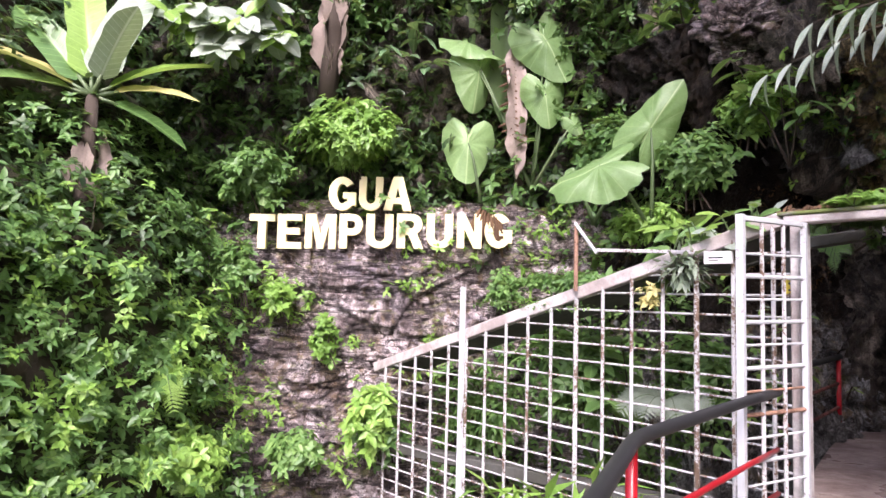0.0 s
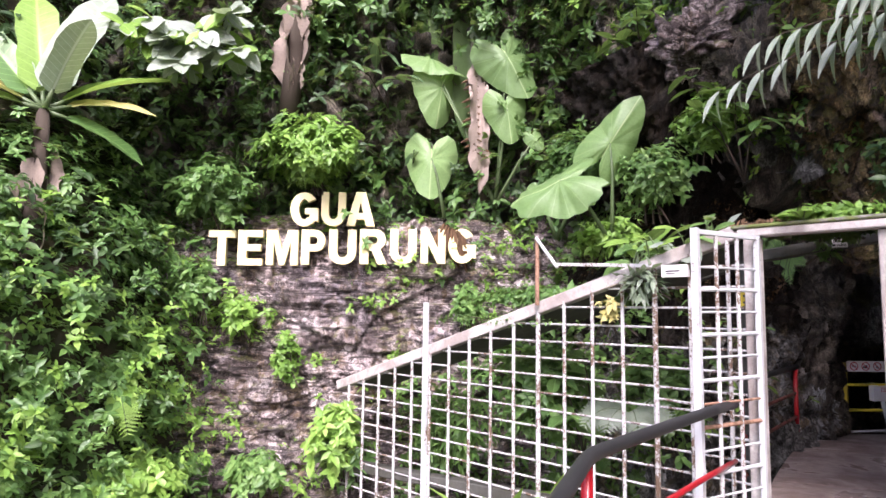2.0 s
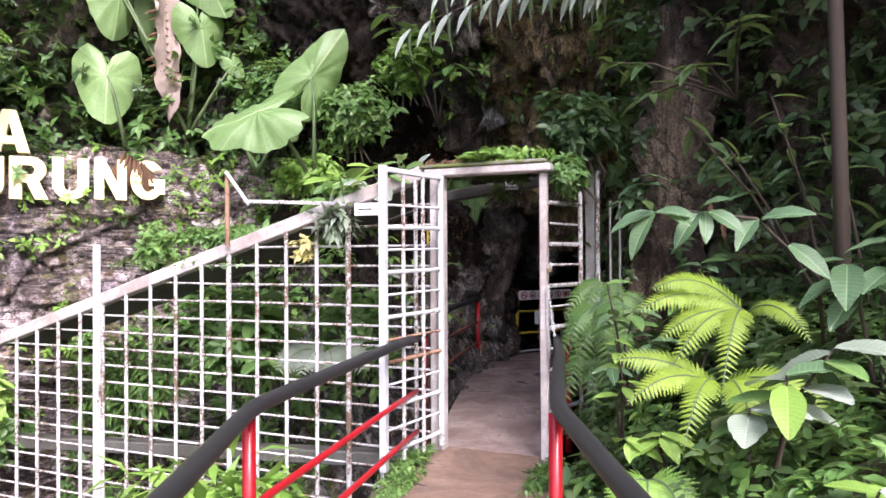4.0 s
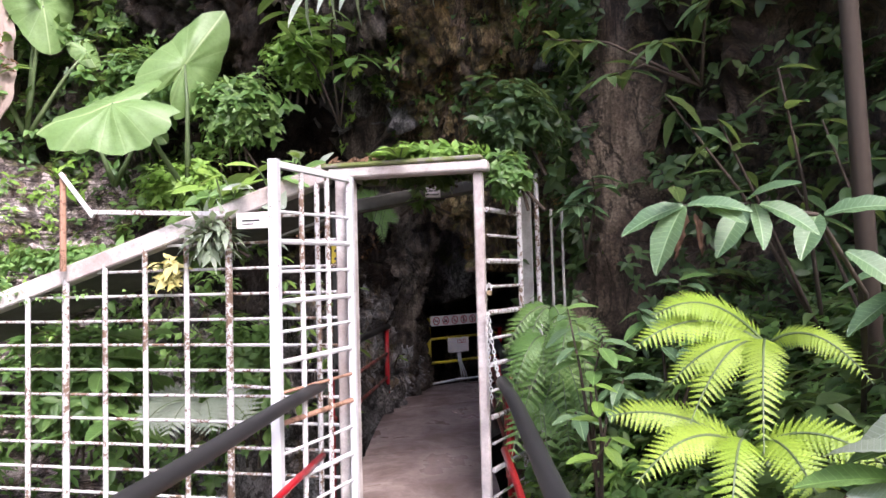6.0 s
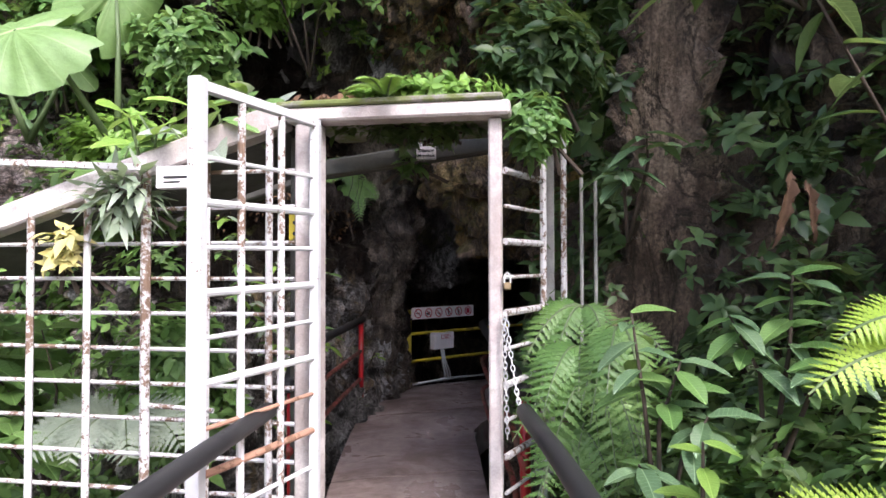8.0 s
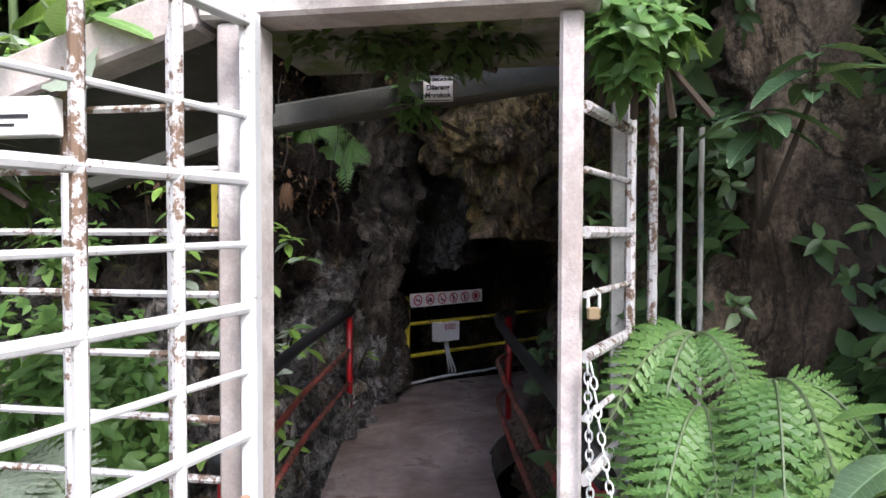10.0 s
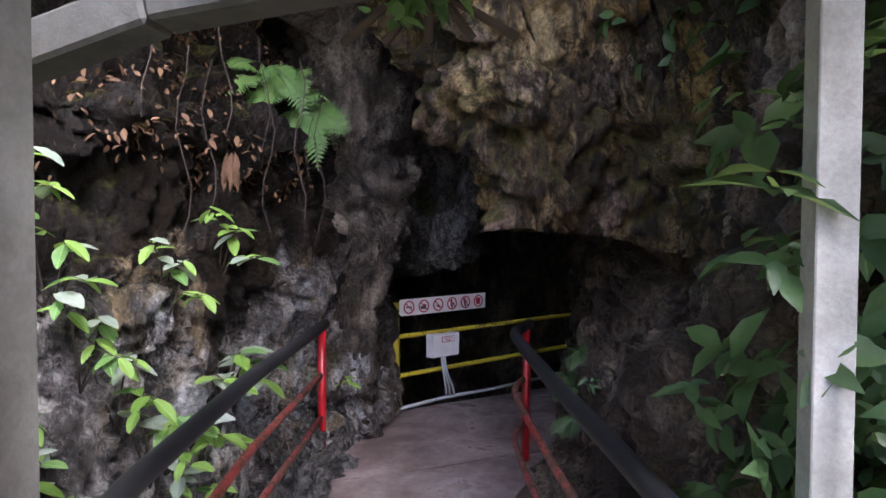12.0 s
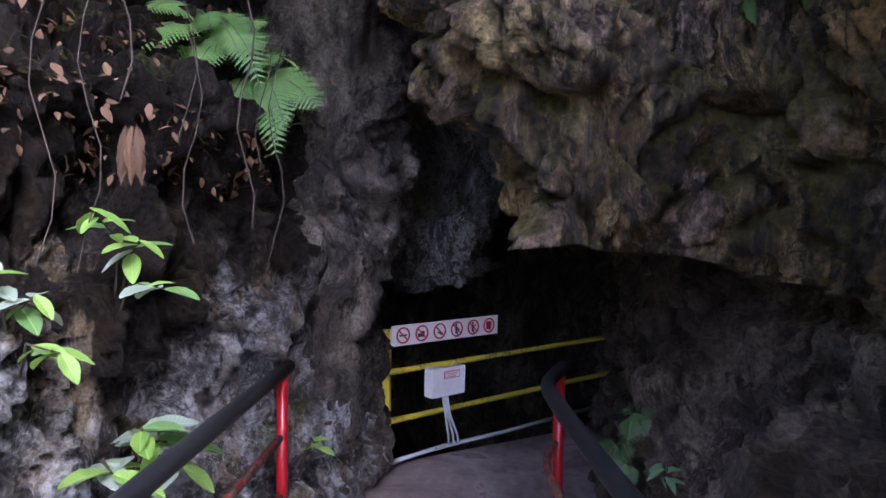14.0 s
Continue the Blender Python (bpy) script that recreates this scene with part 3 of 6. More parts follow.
def scatter(name, sheet, count, size, material, label, where=None, shape=POINTED_LEAF, leaves=6, lift=0.25, droop=0.35, cut=-9.0, scale=1.0, seed=1.0, category="undergrowth"):
    """Leaves all over a sheet, where the place suits, as one growth that nobody could count."""
    places, normals = sheet
    count = count // leaves
    nu, nv = places.shape[:2]
    area = np.linalg.norm(np.cross(places[1:, :-1] - places[:-1, :-1], places[:-1, 1:] - places[:-1, :-1]), axis=2).reshape(-1)
    pick = rng.choice(len(area), size=count, p=area / area.sum())
    i, j = pick // (nv - 1), pick % (nv - 1)
    a, b = rng.random((count, 1)), rng.random((count, 1))
    p = places[i, j] * (1 - a) * (1 - b) + places[i + 1, j] * a * (1 - b) + places[i, j + 1] * (1 - a) * b + places[i + 1, j + 1] * a * b
    n = normals[i, j]
    keep = clumps(p, scale, cut, seed) if cut > -2 else np.ones(count, bool)
    if where is not None:
        keep &= where(p[:, 0], p[:, 1], p[:, 2])
    p, n = p[keep], n[keep]
    count = len(p)
    out = rng.random((count, 1)) ** 1.6 * lift
    bulge = np.array([0.5 + 0.5 * noise.noise(Vector(q) * 1.9 + Vector((seed, 4, 2))) for q in p])[:, None]
    feet = p + n * (out * (0.4 + 1.2 * bulge)) + rng.normal(0, 0.02, (count, 3))
    if leaves > 1:
        feet, ways, ups, sizes = sprigs(feet, n * 0.6 + np.array([0, 0, 0.55]) + rng.normal(0, 0.3, (count, 3)), size, leaves)
    else:
        ways = n * 0.55 + rng.normal(0, 0.6, (count, 3)) + np.array([0, 0, -droop])
        ups = n * 0.5 + np.array([0, 0, 0.8]) + rng.normal(0, 0.3, (count, 3))
        sizes = size * (0.6 + 0.8 * rng.random(count) ** 1.5)
    ob = link_mesh(name, leaf_mesh(name, feet, ways, ups, sizes, shape), material)
    return tagged(ob, label, category, "", "stuff")

# ---- ground ----
def ground_sheet():
    lines = sorted({*range(-12, 13, 1), *range(-60, 61, 8), -400, -200, -120, 120, 200, 400})
    index, verts = {}, []
    for x in lines:
        for y in lines:
            index[x, y] = len(verts)
            near = max(0.0, 1 - max(abs(x), abs(y)) / 40)
            verts.append((x, y, -1.7 + 0.35 * near * noise.noise(Vector((x, y, 0)) * 0.35)))
    faces = [(index[a, c], index[b, c], index[b, d], index[a, d]) for a, b in zip(lines, lines[1:]) for c, d in zip(lines, lines[1:])]
    mesh = bpy.data.meshes.new("ground")
    mesh.from_pydata(verts, [], faces)
    tagged(link_mesh("ground", mesh, SOIL, None, "", True), "dark damp soil of the gully floor", "ground", "", "structure")


ground_sheet()

# ---- cliff, bank and cave rock ----
bank = rock_sheet("bank_left", wall_line([(-6.2, -3.5), (-7.6, -1.0), (-8.2, 1.0), (-8.5, 2.4), (-9.1, 3.6)], [(-2, 0.8), (0, 0.45), (1.6, 0.15), (3, -0.4), (5, -1.0), (8, -1.5), (12, -2.0)]),
                  60, 90, 0.35, "soil", SOIL, "dark earth bank under dense creepers", 1.5, "bank")
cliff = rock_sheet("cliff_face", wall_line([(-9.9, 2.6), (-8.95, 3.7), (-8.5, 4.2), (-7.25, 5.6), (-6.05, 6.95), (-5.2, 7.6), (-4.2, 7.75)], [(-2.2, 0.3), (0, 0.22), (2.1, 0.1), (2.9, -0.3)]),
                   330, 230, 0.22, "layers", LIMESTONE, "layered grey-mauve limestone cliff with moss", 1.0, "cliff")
UPPER = [(2.2, 0.0), (3.2, -0.15), (4.2, 0.0), (5.5, 0.25), (7, 0.5), (9, 0.7), (13, 1.0)]
upper = rock_sheet("cliff_upper", wall_line([(-10.6, 1.2), (-9.2, 3.4), (-8.0, 5.1), (-6.6, 6.9), (-5.2, 7.7), (-4.2, 7.9), (-3.5, 8.3), (-3.2, 9.0)], UPPER),
                   130, 130, 0.42, "lumps", CAVE_ROCK, "dark overgrown limestone above the letters", 1.6, "cliff")
crown = rock_sheet("cliff_crown", wall_line([(-4.4, 8.0), (-3.2, 8.0), (-2.2, 7.9), (-0.9, 7.4), (0.3, 6.7), (1.0, 6.3)], [(3.2, -0.3), (3.7, 0.0), (4.3, 0.12), (5.5, 0.3), (7, 0.5), (9, 0.7), (13, 1.0)]),
                   80, 90, 0.35, "lumps", PALE_ROCK, "mossy limestone brow above the cave mouth", 1.6, "cliff")
# Overhang added above view to shade the bank; dark rock imitates shade too.
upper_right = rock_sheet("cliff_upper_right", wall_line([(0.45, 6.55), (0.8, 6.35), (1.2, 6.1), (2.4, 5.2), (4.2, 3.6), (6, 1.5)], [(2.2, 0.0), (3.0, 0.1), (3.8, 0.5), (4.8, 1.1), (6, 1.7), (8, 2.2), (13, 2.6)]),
                         90, 110, 0.35, "lumps", DARK_ROCK, "limestone overhang over the bank, coloured dark in place of shade", 1.6, "cliff")
# Dark rock colour stands in for canopy shade behind the shrubs.
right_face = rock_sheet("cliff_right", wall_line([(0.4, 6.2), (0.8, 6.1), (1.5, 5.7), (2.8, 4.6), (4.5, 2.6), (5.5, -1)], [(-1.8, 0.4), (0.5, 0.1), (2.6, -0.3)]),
                        90, 60, 0.25, "lumps", DARK_ROCK, "rock face behind the shrubs, coloured dark in place of shade", 1.0, "cliff")
mound = rock_sheet("bank_right", between([c[::-1] for c in [
    [(1.9, -1.5, -0.25), (1.0, 1.0, -0.2), (0.4, 2.4, -0.12), (0.05, 3.4, -0.1), (-0.3, 4.6, -0.1), (-0.45, 5.5, 0.0), (-0.3, 6.2, 0.2)],
    [(2.4, -1.3, 0.0), (1.5, 1.2, 0.1), (0.85, 2.6, 0.25), (0.45, 3.7, 0.35), (0.1, 4.8, 0.35), (0.0, 5.7, 0.4), (0.1, 6.3, 0.5)],
    [(3.4, -0.6, 0.4), (2.6, 1.9, 0.6), (1.8, 3.3, 0.8), (1.2, 4.4, 0.8), (0.7, 5.3, 0.75), (0.5, 6.0, 0.8), (0.4, 6.5, 0.9)],
    [(5.6, 0.2, 1.0), (4.5, 2.6, 1.1), (3.2, 4.2, 1.2), (2.2, 5.2, 1.2), (1.2, 5.9, 1.2), (0.8, 6.3, 1.2), (0.6, 6.7, 1.2)]]]),
    70, 40, 0.12, "soil", SOIL, "steep earth bank under ferns and shrubs", 1.8, "bank")
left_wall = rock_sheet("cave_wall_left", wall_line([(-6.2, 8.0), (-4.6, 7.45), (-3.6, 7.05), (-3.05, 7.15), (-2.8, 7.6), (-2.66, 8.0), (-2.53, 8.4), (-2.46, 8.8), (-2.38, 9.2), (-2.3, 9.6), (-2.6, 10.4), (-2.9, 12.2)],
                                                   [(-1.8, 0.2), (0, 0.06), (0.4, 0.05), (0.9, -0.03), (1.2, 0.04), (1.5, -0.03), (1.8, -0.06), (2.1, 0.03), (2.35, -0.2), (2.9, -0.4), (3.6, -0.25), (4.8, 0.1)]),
                       400, 260, 0.16, "lumps", WALL_ROCK, "pale weathered cave wall with dark crevices, shade coloured in higher up", 0.5, "cave wall")


def level(z, *plan):
    return [(x, y, z) for x, y in plan]


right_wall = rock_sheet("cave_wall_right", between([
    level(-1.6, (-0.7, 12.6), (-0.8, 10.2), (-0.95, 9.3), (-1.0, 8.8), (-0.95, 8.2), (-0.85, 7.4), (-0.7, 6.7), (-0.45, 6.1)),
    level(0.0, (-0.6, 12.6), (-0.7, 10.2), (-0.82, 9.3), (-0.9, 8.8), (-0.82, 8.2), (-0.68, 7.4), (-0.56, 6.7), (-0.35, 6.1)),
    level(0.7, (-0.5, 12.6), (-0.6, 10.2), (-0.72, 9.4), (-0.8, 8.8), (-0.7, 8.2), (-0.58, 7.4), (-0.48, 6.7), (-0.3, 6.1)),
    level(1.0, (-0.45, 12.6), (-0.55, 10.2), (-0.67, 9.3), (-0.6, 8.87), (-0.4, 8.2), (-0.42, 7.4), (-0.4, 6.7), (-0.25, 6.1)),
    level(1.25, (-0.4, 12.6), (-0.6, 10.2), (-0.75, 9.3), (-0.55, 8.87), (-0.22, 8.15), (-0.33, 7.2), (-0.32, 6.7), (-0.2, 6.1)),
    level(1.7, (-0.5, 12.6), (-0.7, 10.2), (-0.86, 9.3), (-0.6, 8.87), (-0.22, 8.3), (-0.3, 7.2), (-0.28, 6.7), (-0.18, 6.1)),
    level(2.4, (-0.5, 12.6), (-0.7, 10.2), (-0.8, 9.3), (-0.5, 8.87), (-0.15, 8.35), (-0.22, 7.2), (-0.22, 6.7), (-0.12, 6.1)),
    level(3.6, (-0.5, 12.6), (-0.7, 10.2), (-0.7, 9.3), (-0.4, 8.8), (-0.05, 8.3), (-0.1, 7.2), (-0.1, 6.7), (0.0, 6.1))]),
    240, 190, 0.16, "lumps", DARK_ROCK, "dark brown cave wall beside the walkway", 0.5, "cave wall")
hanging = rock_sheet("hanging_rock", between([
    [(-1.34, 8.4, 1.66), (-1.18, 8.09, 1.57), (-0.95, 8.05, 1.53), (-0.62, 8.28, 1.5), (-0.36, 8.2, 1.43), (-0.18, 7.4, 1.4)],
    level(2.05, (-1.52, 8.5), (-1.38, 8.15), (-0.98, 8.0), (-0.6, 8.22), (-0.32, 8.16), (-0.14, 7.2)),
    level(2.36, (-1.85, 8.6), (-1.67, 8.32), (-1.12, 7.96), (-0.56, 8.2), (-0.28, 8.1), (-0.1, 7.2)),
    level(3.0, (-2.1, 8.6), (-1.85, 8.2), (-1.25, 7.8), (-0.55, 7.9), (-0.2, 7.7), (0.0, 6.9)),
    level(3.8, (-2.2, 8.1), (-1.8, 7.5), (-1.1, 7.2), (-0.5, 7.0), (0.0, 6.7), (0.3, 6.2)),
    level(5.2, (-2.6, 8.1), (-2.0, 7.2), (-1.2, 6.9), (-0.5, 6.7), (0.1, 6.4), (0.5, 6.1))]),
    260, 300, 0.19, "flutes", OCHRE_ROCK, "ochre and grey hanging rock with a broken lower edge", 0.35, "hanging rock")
rock_sheet("cave_column", between([
    [(-2.75, 9.5, -0.2), (-2.5, 9.3, -0.2), (-2.25, 9.4, -0.2), (-2.2, 9.9, -0.2)],
    [(-2.7, 9.4, 0.8), (-2.45, 9.18, 0.8), (-2.24, 9.3, 0.8), (-2.2, 9.9, 0.8)],
    [(-2.7, 9.3, 1.7), (-2.35, 9.05, 1.7), (-2.08, 9.25, 1.7), (-2.1, 9.9, 1.7)],
    [(-2.8, 9.2, 2.5), (-2.3, 8.95, 2.5), (-1.95, 9.2, 2.5), (-2.0, 9.9, 2.5)],
    [(-2.8, 9.0, 3.4), (-2.3, 8.7, 3.4), (-1.8, 8.9, 3.4), (-1.8, 9.9, 3.4)]]),
    150, 260, 0.13, "lumps", CAVE_ROCK, "dark fluted rock column behind the cave wall", 0.5, "rock column")
pendant = rock_sheet("cave_pendant", between([
    [(-2.3, 10.7, 1.1), (-2.05, 10.45, 1.1), (-1.84, 10.39, 1.15), (-1.68, 10.5, 1.2), (-1.6, 11.0, 1.2)],
    [(-2.35, 10.6, 1.5), (-2.05, 10.35, 1.5), (-1.78, 10.22, 1.5), (-1.62, 10.4, 1.55), (-1.55, 11.0, 1.6)],
    [(-2.4, 10.6, 1.9), (-2.1, 10.4, 1.9), (-1.8, 10.35, 1.9), (-1.6, 10.6, 1.9), (-1.55, 11.1, 1.9)],
    [(-2.6, 10.9, 3.6), (-2.3, 10.8, 3.4), (-1.95, 10.8, 3.2), (-1.75, 11.0, 3.2), (-1.55, 11.6, 3.2)]]),
    90, 90, 0.15, "lumps", PALE_ROCK, "pale-streaked rock pendant above the drop", 0.8, "hanging rock")
# Unseen shell, added so that no sky light leaks into the cave.
rock_sheet("cave_wall_back", wall_line([(-6, 14.5), (-3, 15), (0, 15), (3, 14)], [(-4, 0), (2, 0), (6, 1)]), 40, 40, 0.4, "lumps", CAVE_ROCK, "unseen back wall added to close the cave", 0.8, "cave wall")
rock_sheet("cave_wall_far_left", wall_line([(-7, 8.6), (-6, 11), (-5.5, 15)], [(-4, 0), (2, 0), (6, 0.6)]), 30, 30, 0.3, "lumps", CAVE_ROCK, "unseen side wall added to close the cave", 0.8, "cave wall")
rock_sheet("cave_wall_far_right", wall_line([(2.5, 15), (2.2, 11), (1.6, 7)], [(-4, 0), (2, 0), (6, 0.6)]), 30, 30, 0.3, "lumps", CAVE_ROCK, "unseen side wall added to close the cave", 0.8, "cave wall")
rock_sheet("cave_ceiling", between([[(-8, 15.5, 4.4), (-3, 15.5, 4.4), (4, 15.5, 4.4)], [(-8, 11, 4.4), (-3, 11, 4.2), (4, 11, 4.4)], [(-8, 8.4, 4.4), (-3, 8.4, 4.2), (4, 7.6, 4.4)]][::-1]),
           50, 40, 0.4, "lumps", CAVE_ROCK, "unseen ceiling added to close the cave", 0.8, "cave ceiling")



def boulder(centre, radii, material, label):
    bm = bmesh.new()
    bmesh.ops.create_icosphere(bm, subdivisions=5, radius=1)
    for v in bm.verts:
        p = Vector((v.co.x * radii[0], v.co.y * radii[1], v.co.z * radii[2])) + Vector(centre)
        v.co = p + v.co * rough_shift(p * 1.6, 0.22, "lumps")
    return solid("boulder", bm, material, label, "rock", smooth=True)


boulder((-2.95, 7.35, 4.75), (0.5, 0.5, 0.45), LIMESTONE, "pale mauve rock jutting from the overgrown cliff")
boulder((-2.3, 7.7, 4.3), (0.5, 0.5, 0.6), CAVE_ROCK, "dark rock jutting over the cave mouth")
boulder((-2.5, 8.55, -0.02), (0.28, 0.42, 0.26), PALE_ROCK, "pale boulder at the foot of the cave wall")

# ---- walkway ----
OUT_LEFT = [(0.6, -3.2), (-0.2, -0.4), (-1.05, 1.75), (-1.45, 2.65), (-1.63, 4.2), (-1.66, 5.2)]
OUT_RIGHT = [(2.4, -3.2), (1.35, -0.4), (0.28, 2.15), (-0.16, 3.0), (-0.48, 4.4), (-0.62, 5.2)]
IN_LEFT = [(-1.66, 5.2), (-1.7, 5.55), (-1.98, 6.6), (-2.27, 8.03), (-2.34, 8.7), (-2.28, 9.6), (-2.16, 10.05)]
IN_RIGHT = [(-0.62, 5.2), (-0.72, 5.8), (-0.9, 6.6), (-1.06, 7.5), (-1.17, 8.3), (-0.85, 9.4), (-0.4, 11.4)]


def slab(left, right, z0, z1, parent, material, cuts=8):
    bm = bmesh.new()
    rows = []
    for i in range(cuts + 1):
        a, b = along(left, i / cuts), along(right, i / cuts)
        row = []
        for k in range(7):
            p = a.lerp(b, k / 6)
            lift = 0.006 * noise.noise(Vector((p.x, p.y, 0)) * 2)
            row.append(bm.verts.new((p.x, p.y, z1 + lift - (0.012 if k in (0, 6) else 0))))
        rows.append(row)
    for r, s in zip(rows, rows[1:]):
        for k in range(6):
            bm.faces.new((r[k], r[k + 1], s[k + 1], s[k]))
    rim = [e for e in bm.edges if e.is_boundary]
    low = bmesh.ops.extrude_edge_only(bm, edges=rim)["geom"]
    for v in low:
        if isinstance(v, bmesh.types.BMVert):
            v.co.z = z0
    bmesh.ops.recalc_face_normals(bm, faces=bm.faces)
    return part("slab", bm, material, parent)


def stretch_of(line, a, b, n=8):
    return [tuple(along([(x, y, 0) for x, y in line], a + (b - a) * i / n)) for i in range(n + 1)]


floor = thing("floor", (-1.2, 3.0, 0), "stained damp concrete walkway leading into the cave", "walkway", "", "structure")
slab(stretch_of(OUT_LEFT, 0, 1), stretch_of(OUT_RIGHT, 0, 1), -0.3, -0.03, floor, GREY_CONCRETE, 24).name = "bed"
slab(stretch_of(IN_LEFT, 0, 1), stretch_of(IN_RIGHT, 0, 1), -0.3, -0.03, floor, GREY_CONCRETE, 24).name = "bed"
for a, b in ((0.0, 0.33), (0.333, 0.56), (0.563, 0.78), (0.783, 1.0)):
    slab(stretch_of(OUT_LEFT, a, b), stretch_of(OUT_RIGHT, a, b), -0.22, 0.0, floor, WALKWAY)
for a, b in ((0.003, 0.3), (0.303, 0.66), (0.663, 1.0)):
    slab(stretch_of(IN_LEFT, a, b), stretch_of(IN_RIGHT, a, b), -0.22, 0.0, floor, CAVE_FLOOR)

# ---- gate house: posts, beams, roof ----
YG = 5.15


def beam_z(x):
    return 2.14 + (x + 1.75) * 0.313


frame_thing = thing("gate_frame", (-1.15, YG, 0), "white painted concrete gate frame with mossy flaking paint", "gate frame", "", "structure")
part("jamb", box(-1.62, YG - 0.04, -0.02, -1.508, YG + 0.06, 2.12, 0.008), BEAM, frame_thing)
part("jamb", box(-0.757, YG - 0.01, -0.02, -0.70, YG + 0.06, 2.12, 0.008), BEAM, frame_thing)
part("lintel", box(-1.66, YG - 0.06, 2.123, -0.66, YG + 0.07, 2.185, 0.01), BEAM, frame_thing)
part("sloping_beam", bar((-6.85, YG, beam_z(-6.85)), (-1.68, YG, beam_z(-1.68)), 0.12, 0.115, 0.01), BEAM, frame_thing)
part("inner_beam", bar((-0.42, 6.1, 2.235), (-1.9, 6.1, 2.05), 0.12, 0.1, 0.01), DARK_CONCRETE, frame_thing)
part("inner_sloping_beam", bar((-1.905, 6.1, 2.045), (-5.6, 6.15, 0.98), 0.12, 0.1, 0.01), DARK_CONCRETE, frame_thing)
# Back side of the jamb: dark material stands in for its unlit face.
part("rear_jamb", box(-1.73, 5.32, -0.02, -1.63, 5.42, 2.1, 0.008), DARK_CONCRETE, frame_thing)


def sloping_roof():
    bm = bmesh.new()
    rows = []
    for i in range(25):
        x = -1.72 - 5.0 * i / 24
        rows.append([bm.verts.new((x, y, beam_z(x) + 0.03 - 0.03 * k + 0.02 * noise.noise(Vector((x * 2, y * 3, 0))))) for k, y in enumerate((5.2, 5.33, 5.46, 5.58, 5.7))])
    for r, q in zip(rows, rows[1:]):
        for k in range(4):
            bm.faces.new((r[k], q[k], q[k + 1], r[k + 1]))
    low = bmesh.ops.extrude_face_region(bm, geom=bm.faces[:])["geom"]
    for v in low:
        if isinstance(v, bmesh.types.BMVert):
            v.co.z -= 0.05
    bmesh.ops.recalc_face_normals(bm, faces=bm.faces)
    return bm


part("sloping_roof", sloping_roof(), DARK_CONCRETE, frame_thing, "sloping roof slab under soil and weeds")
part("roof_slab", box(-1.70, YG - 0.07, 2.187, -0.69, 5.95, 2.215, 0.008), MOSSY, frame_thing, "moss-covered roof slab")
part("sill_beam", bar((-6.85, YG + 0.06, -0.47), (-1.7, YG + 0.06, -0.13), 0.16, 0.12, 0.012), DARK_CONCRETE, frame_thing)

# ---- lattice fence beside the gate ----
fence = thing("lattice_fence", (-4.0, YG, -0.3), "white painted welded steel lattice with peeling rust spots", "fence")
for k in range(17):
    x = -1.737 - 0.303 * k
    top = beam_z(x) - 0.03
    wide = 0.042 if k in (2, 6) else 0.03
    part("upright", tube([(x, YG - 0.045, -1.25), (x, YG - 0.045, top)], wide / 2 + 0.002, 8), WHITE_STEEL, fence)
for k in range(-4, 17):
    z = 1.424 - 0.1625 * k
    left = max(-6.75, -1.75 + (z + 0.06 - 2.14) / 0.313)
    if left < -1.9:
        sag = 0.004 * math.sin(k * 2.1)
        part("crossbar", tube([(left, YG - 0.02, z + sag), (-3.6, YG - 0.02, z - sag), (-1.6, YG - 0.02, z + sag)] if left < -3.7 else [(left, YG - 0.02, z), (-1.6, YG - 0.02, z)], 0.0105, 6), WHITE_STEEL, fence)
part("crossbar", tube([(-2.36, YG - 0.05, 0.845), (-2.0, YG - 0.05, 0.83)], 0.012, 6), WHITE_STEEL, fence, "doubled crossbar")
part("pole", bar((-5.11, YG - 0.08, -1.4), (-5.11, YG - 0.08, 1.63), 0.05, 0.05), GREY_STEEL, fence, "taller grey square pole")

# ---- gate leaf, standing open ----
leaf = thing("gate_leaf", (-1.53, 5.17, 0.03), "white barred steel gate leaf standing wide open", "gate")
HINGE, EDGE = Vector((-1.5, 5.085, 0)), Vector((-1.68, 4.415, 0))
span = EDGE - HINGE
part("stile", bar(HINGE + span * 0.03 + UP * 0.05, HINGE + span * 0.03 + UP * 2.11, 0.04), GREY_STEEL, leaf)
part("stile", bar(EDGE + UP * 0.03, EDGE + UP * 2.13, 0.05), GREY_STEEL, leaf)
part("top_rail", bar(HINGE + UP * 2.105, EDGE + UP * 2.105, 0.035), GREY_STEEL, leaf)
for f in (0.36, 0.69):
    part("upright", tube([HINGE + span * f + UP * 0.06, HINGE + span * f + UP * 2.09], 0.015, 8), WHITE_STEEL, leaf)
for k in range(12):
    z = 1.87 - 0.156 * k
    part("crossbar", tube([HINGE + UP * (z + 0.0), EDGE + UP * (z - 0.01)], 0.015 if k % 2 else 0.009, 8), RUST if k in (6, 7) else GREY_STEEL, leaf)

# ---- side lattice beyond the gate ----
side = thing("side_lattice", (-0.6, 5.6, 0), "white steel side lattice half hidden by ferns", "fence")
SIDE = [(-0.69, 5.21), (-0.53, 5.62), (-0.425, 5.86), (-0.33, 5.9), (-0.255, 5.92)]
for k, (x, y) in enumerate(SIDE[1:]):
    part("upright", tube([(x, y, 0), (x, y, 2.2 if k < 2 else 1.95)], 0.017 if k < 2 else 0.01, 8), WHITE_STEEL if k < 2 else GREY_CONCRETE, side)
part("post", bar((-0.51, 6.04, 0), (-0.51, 6.04, 2.2), 0.075, 0.07), GREY_CONCRETE, side, "grey flat post")
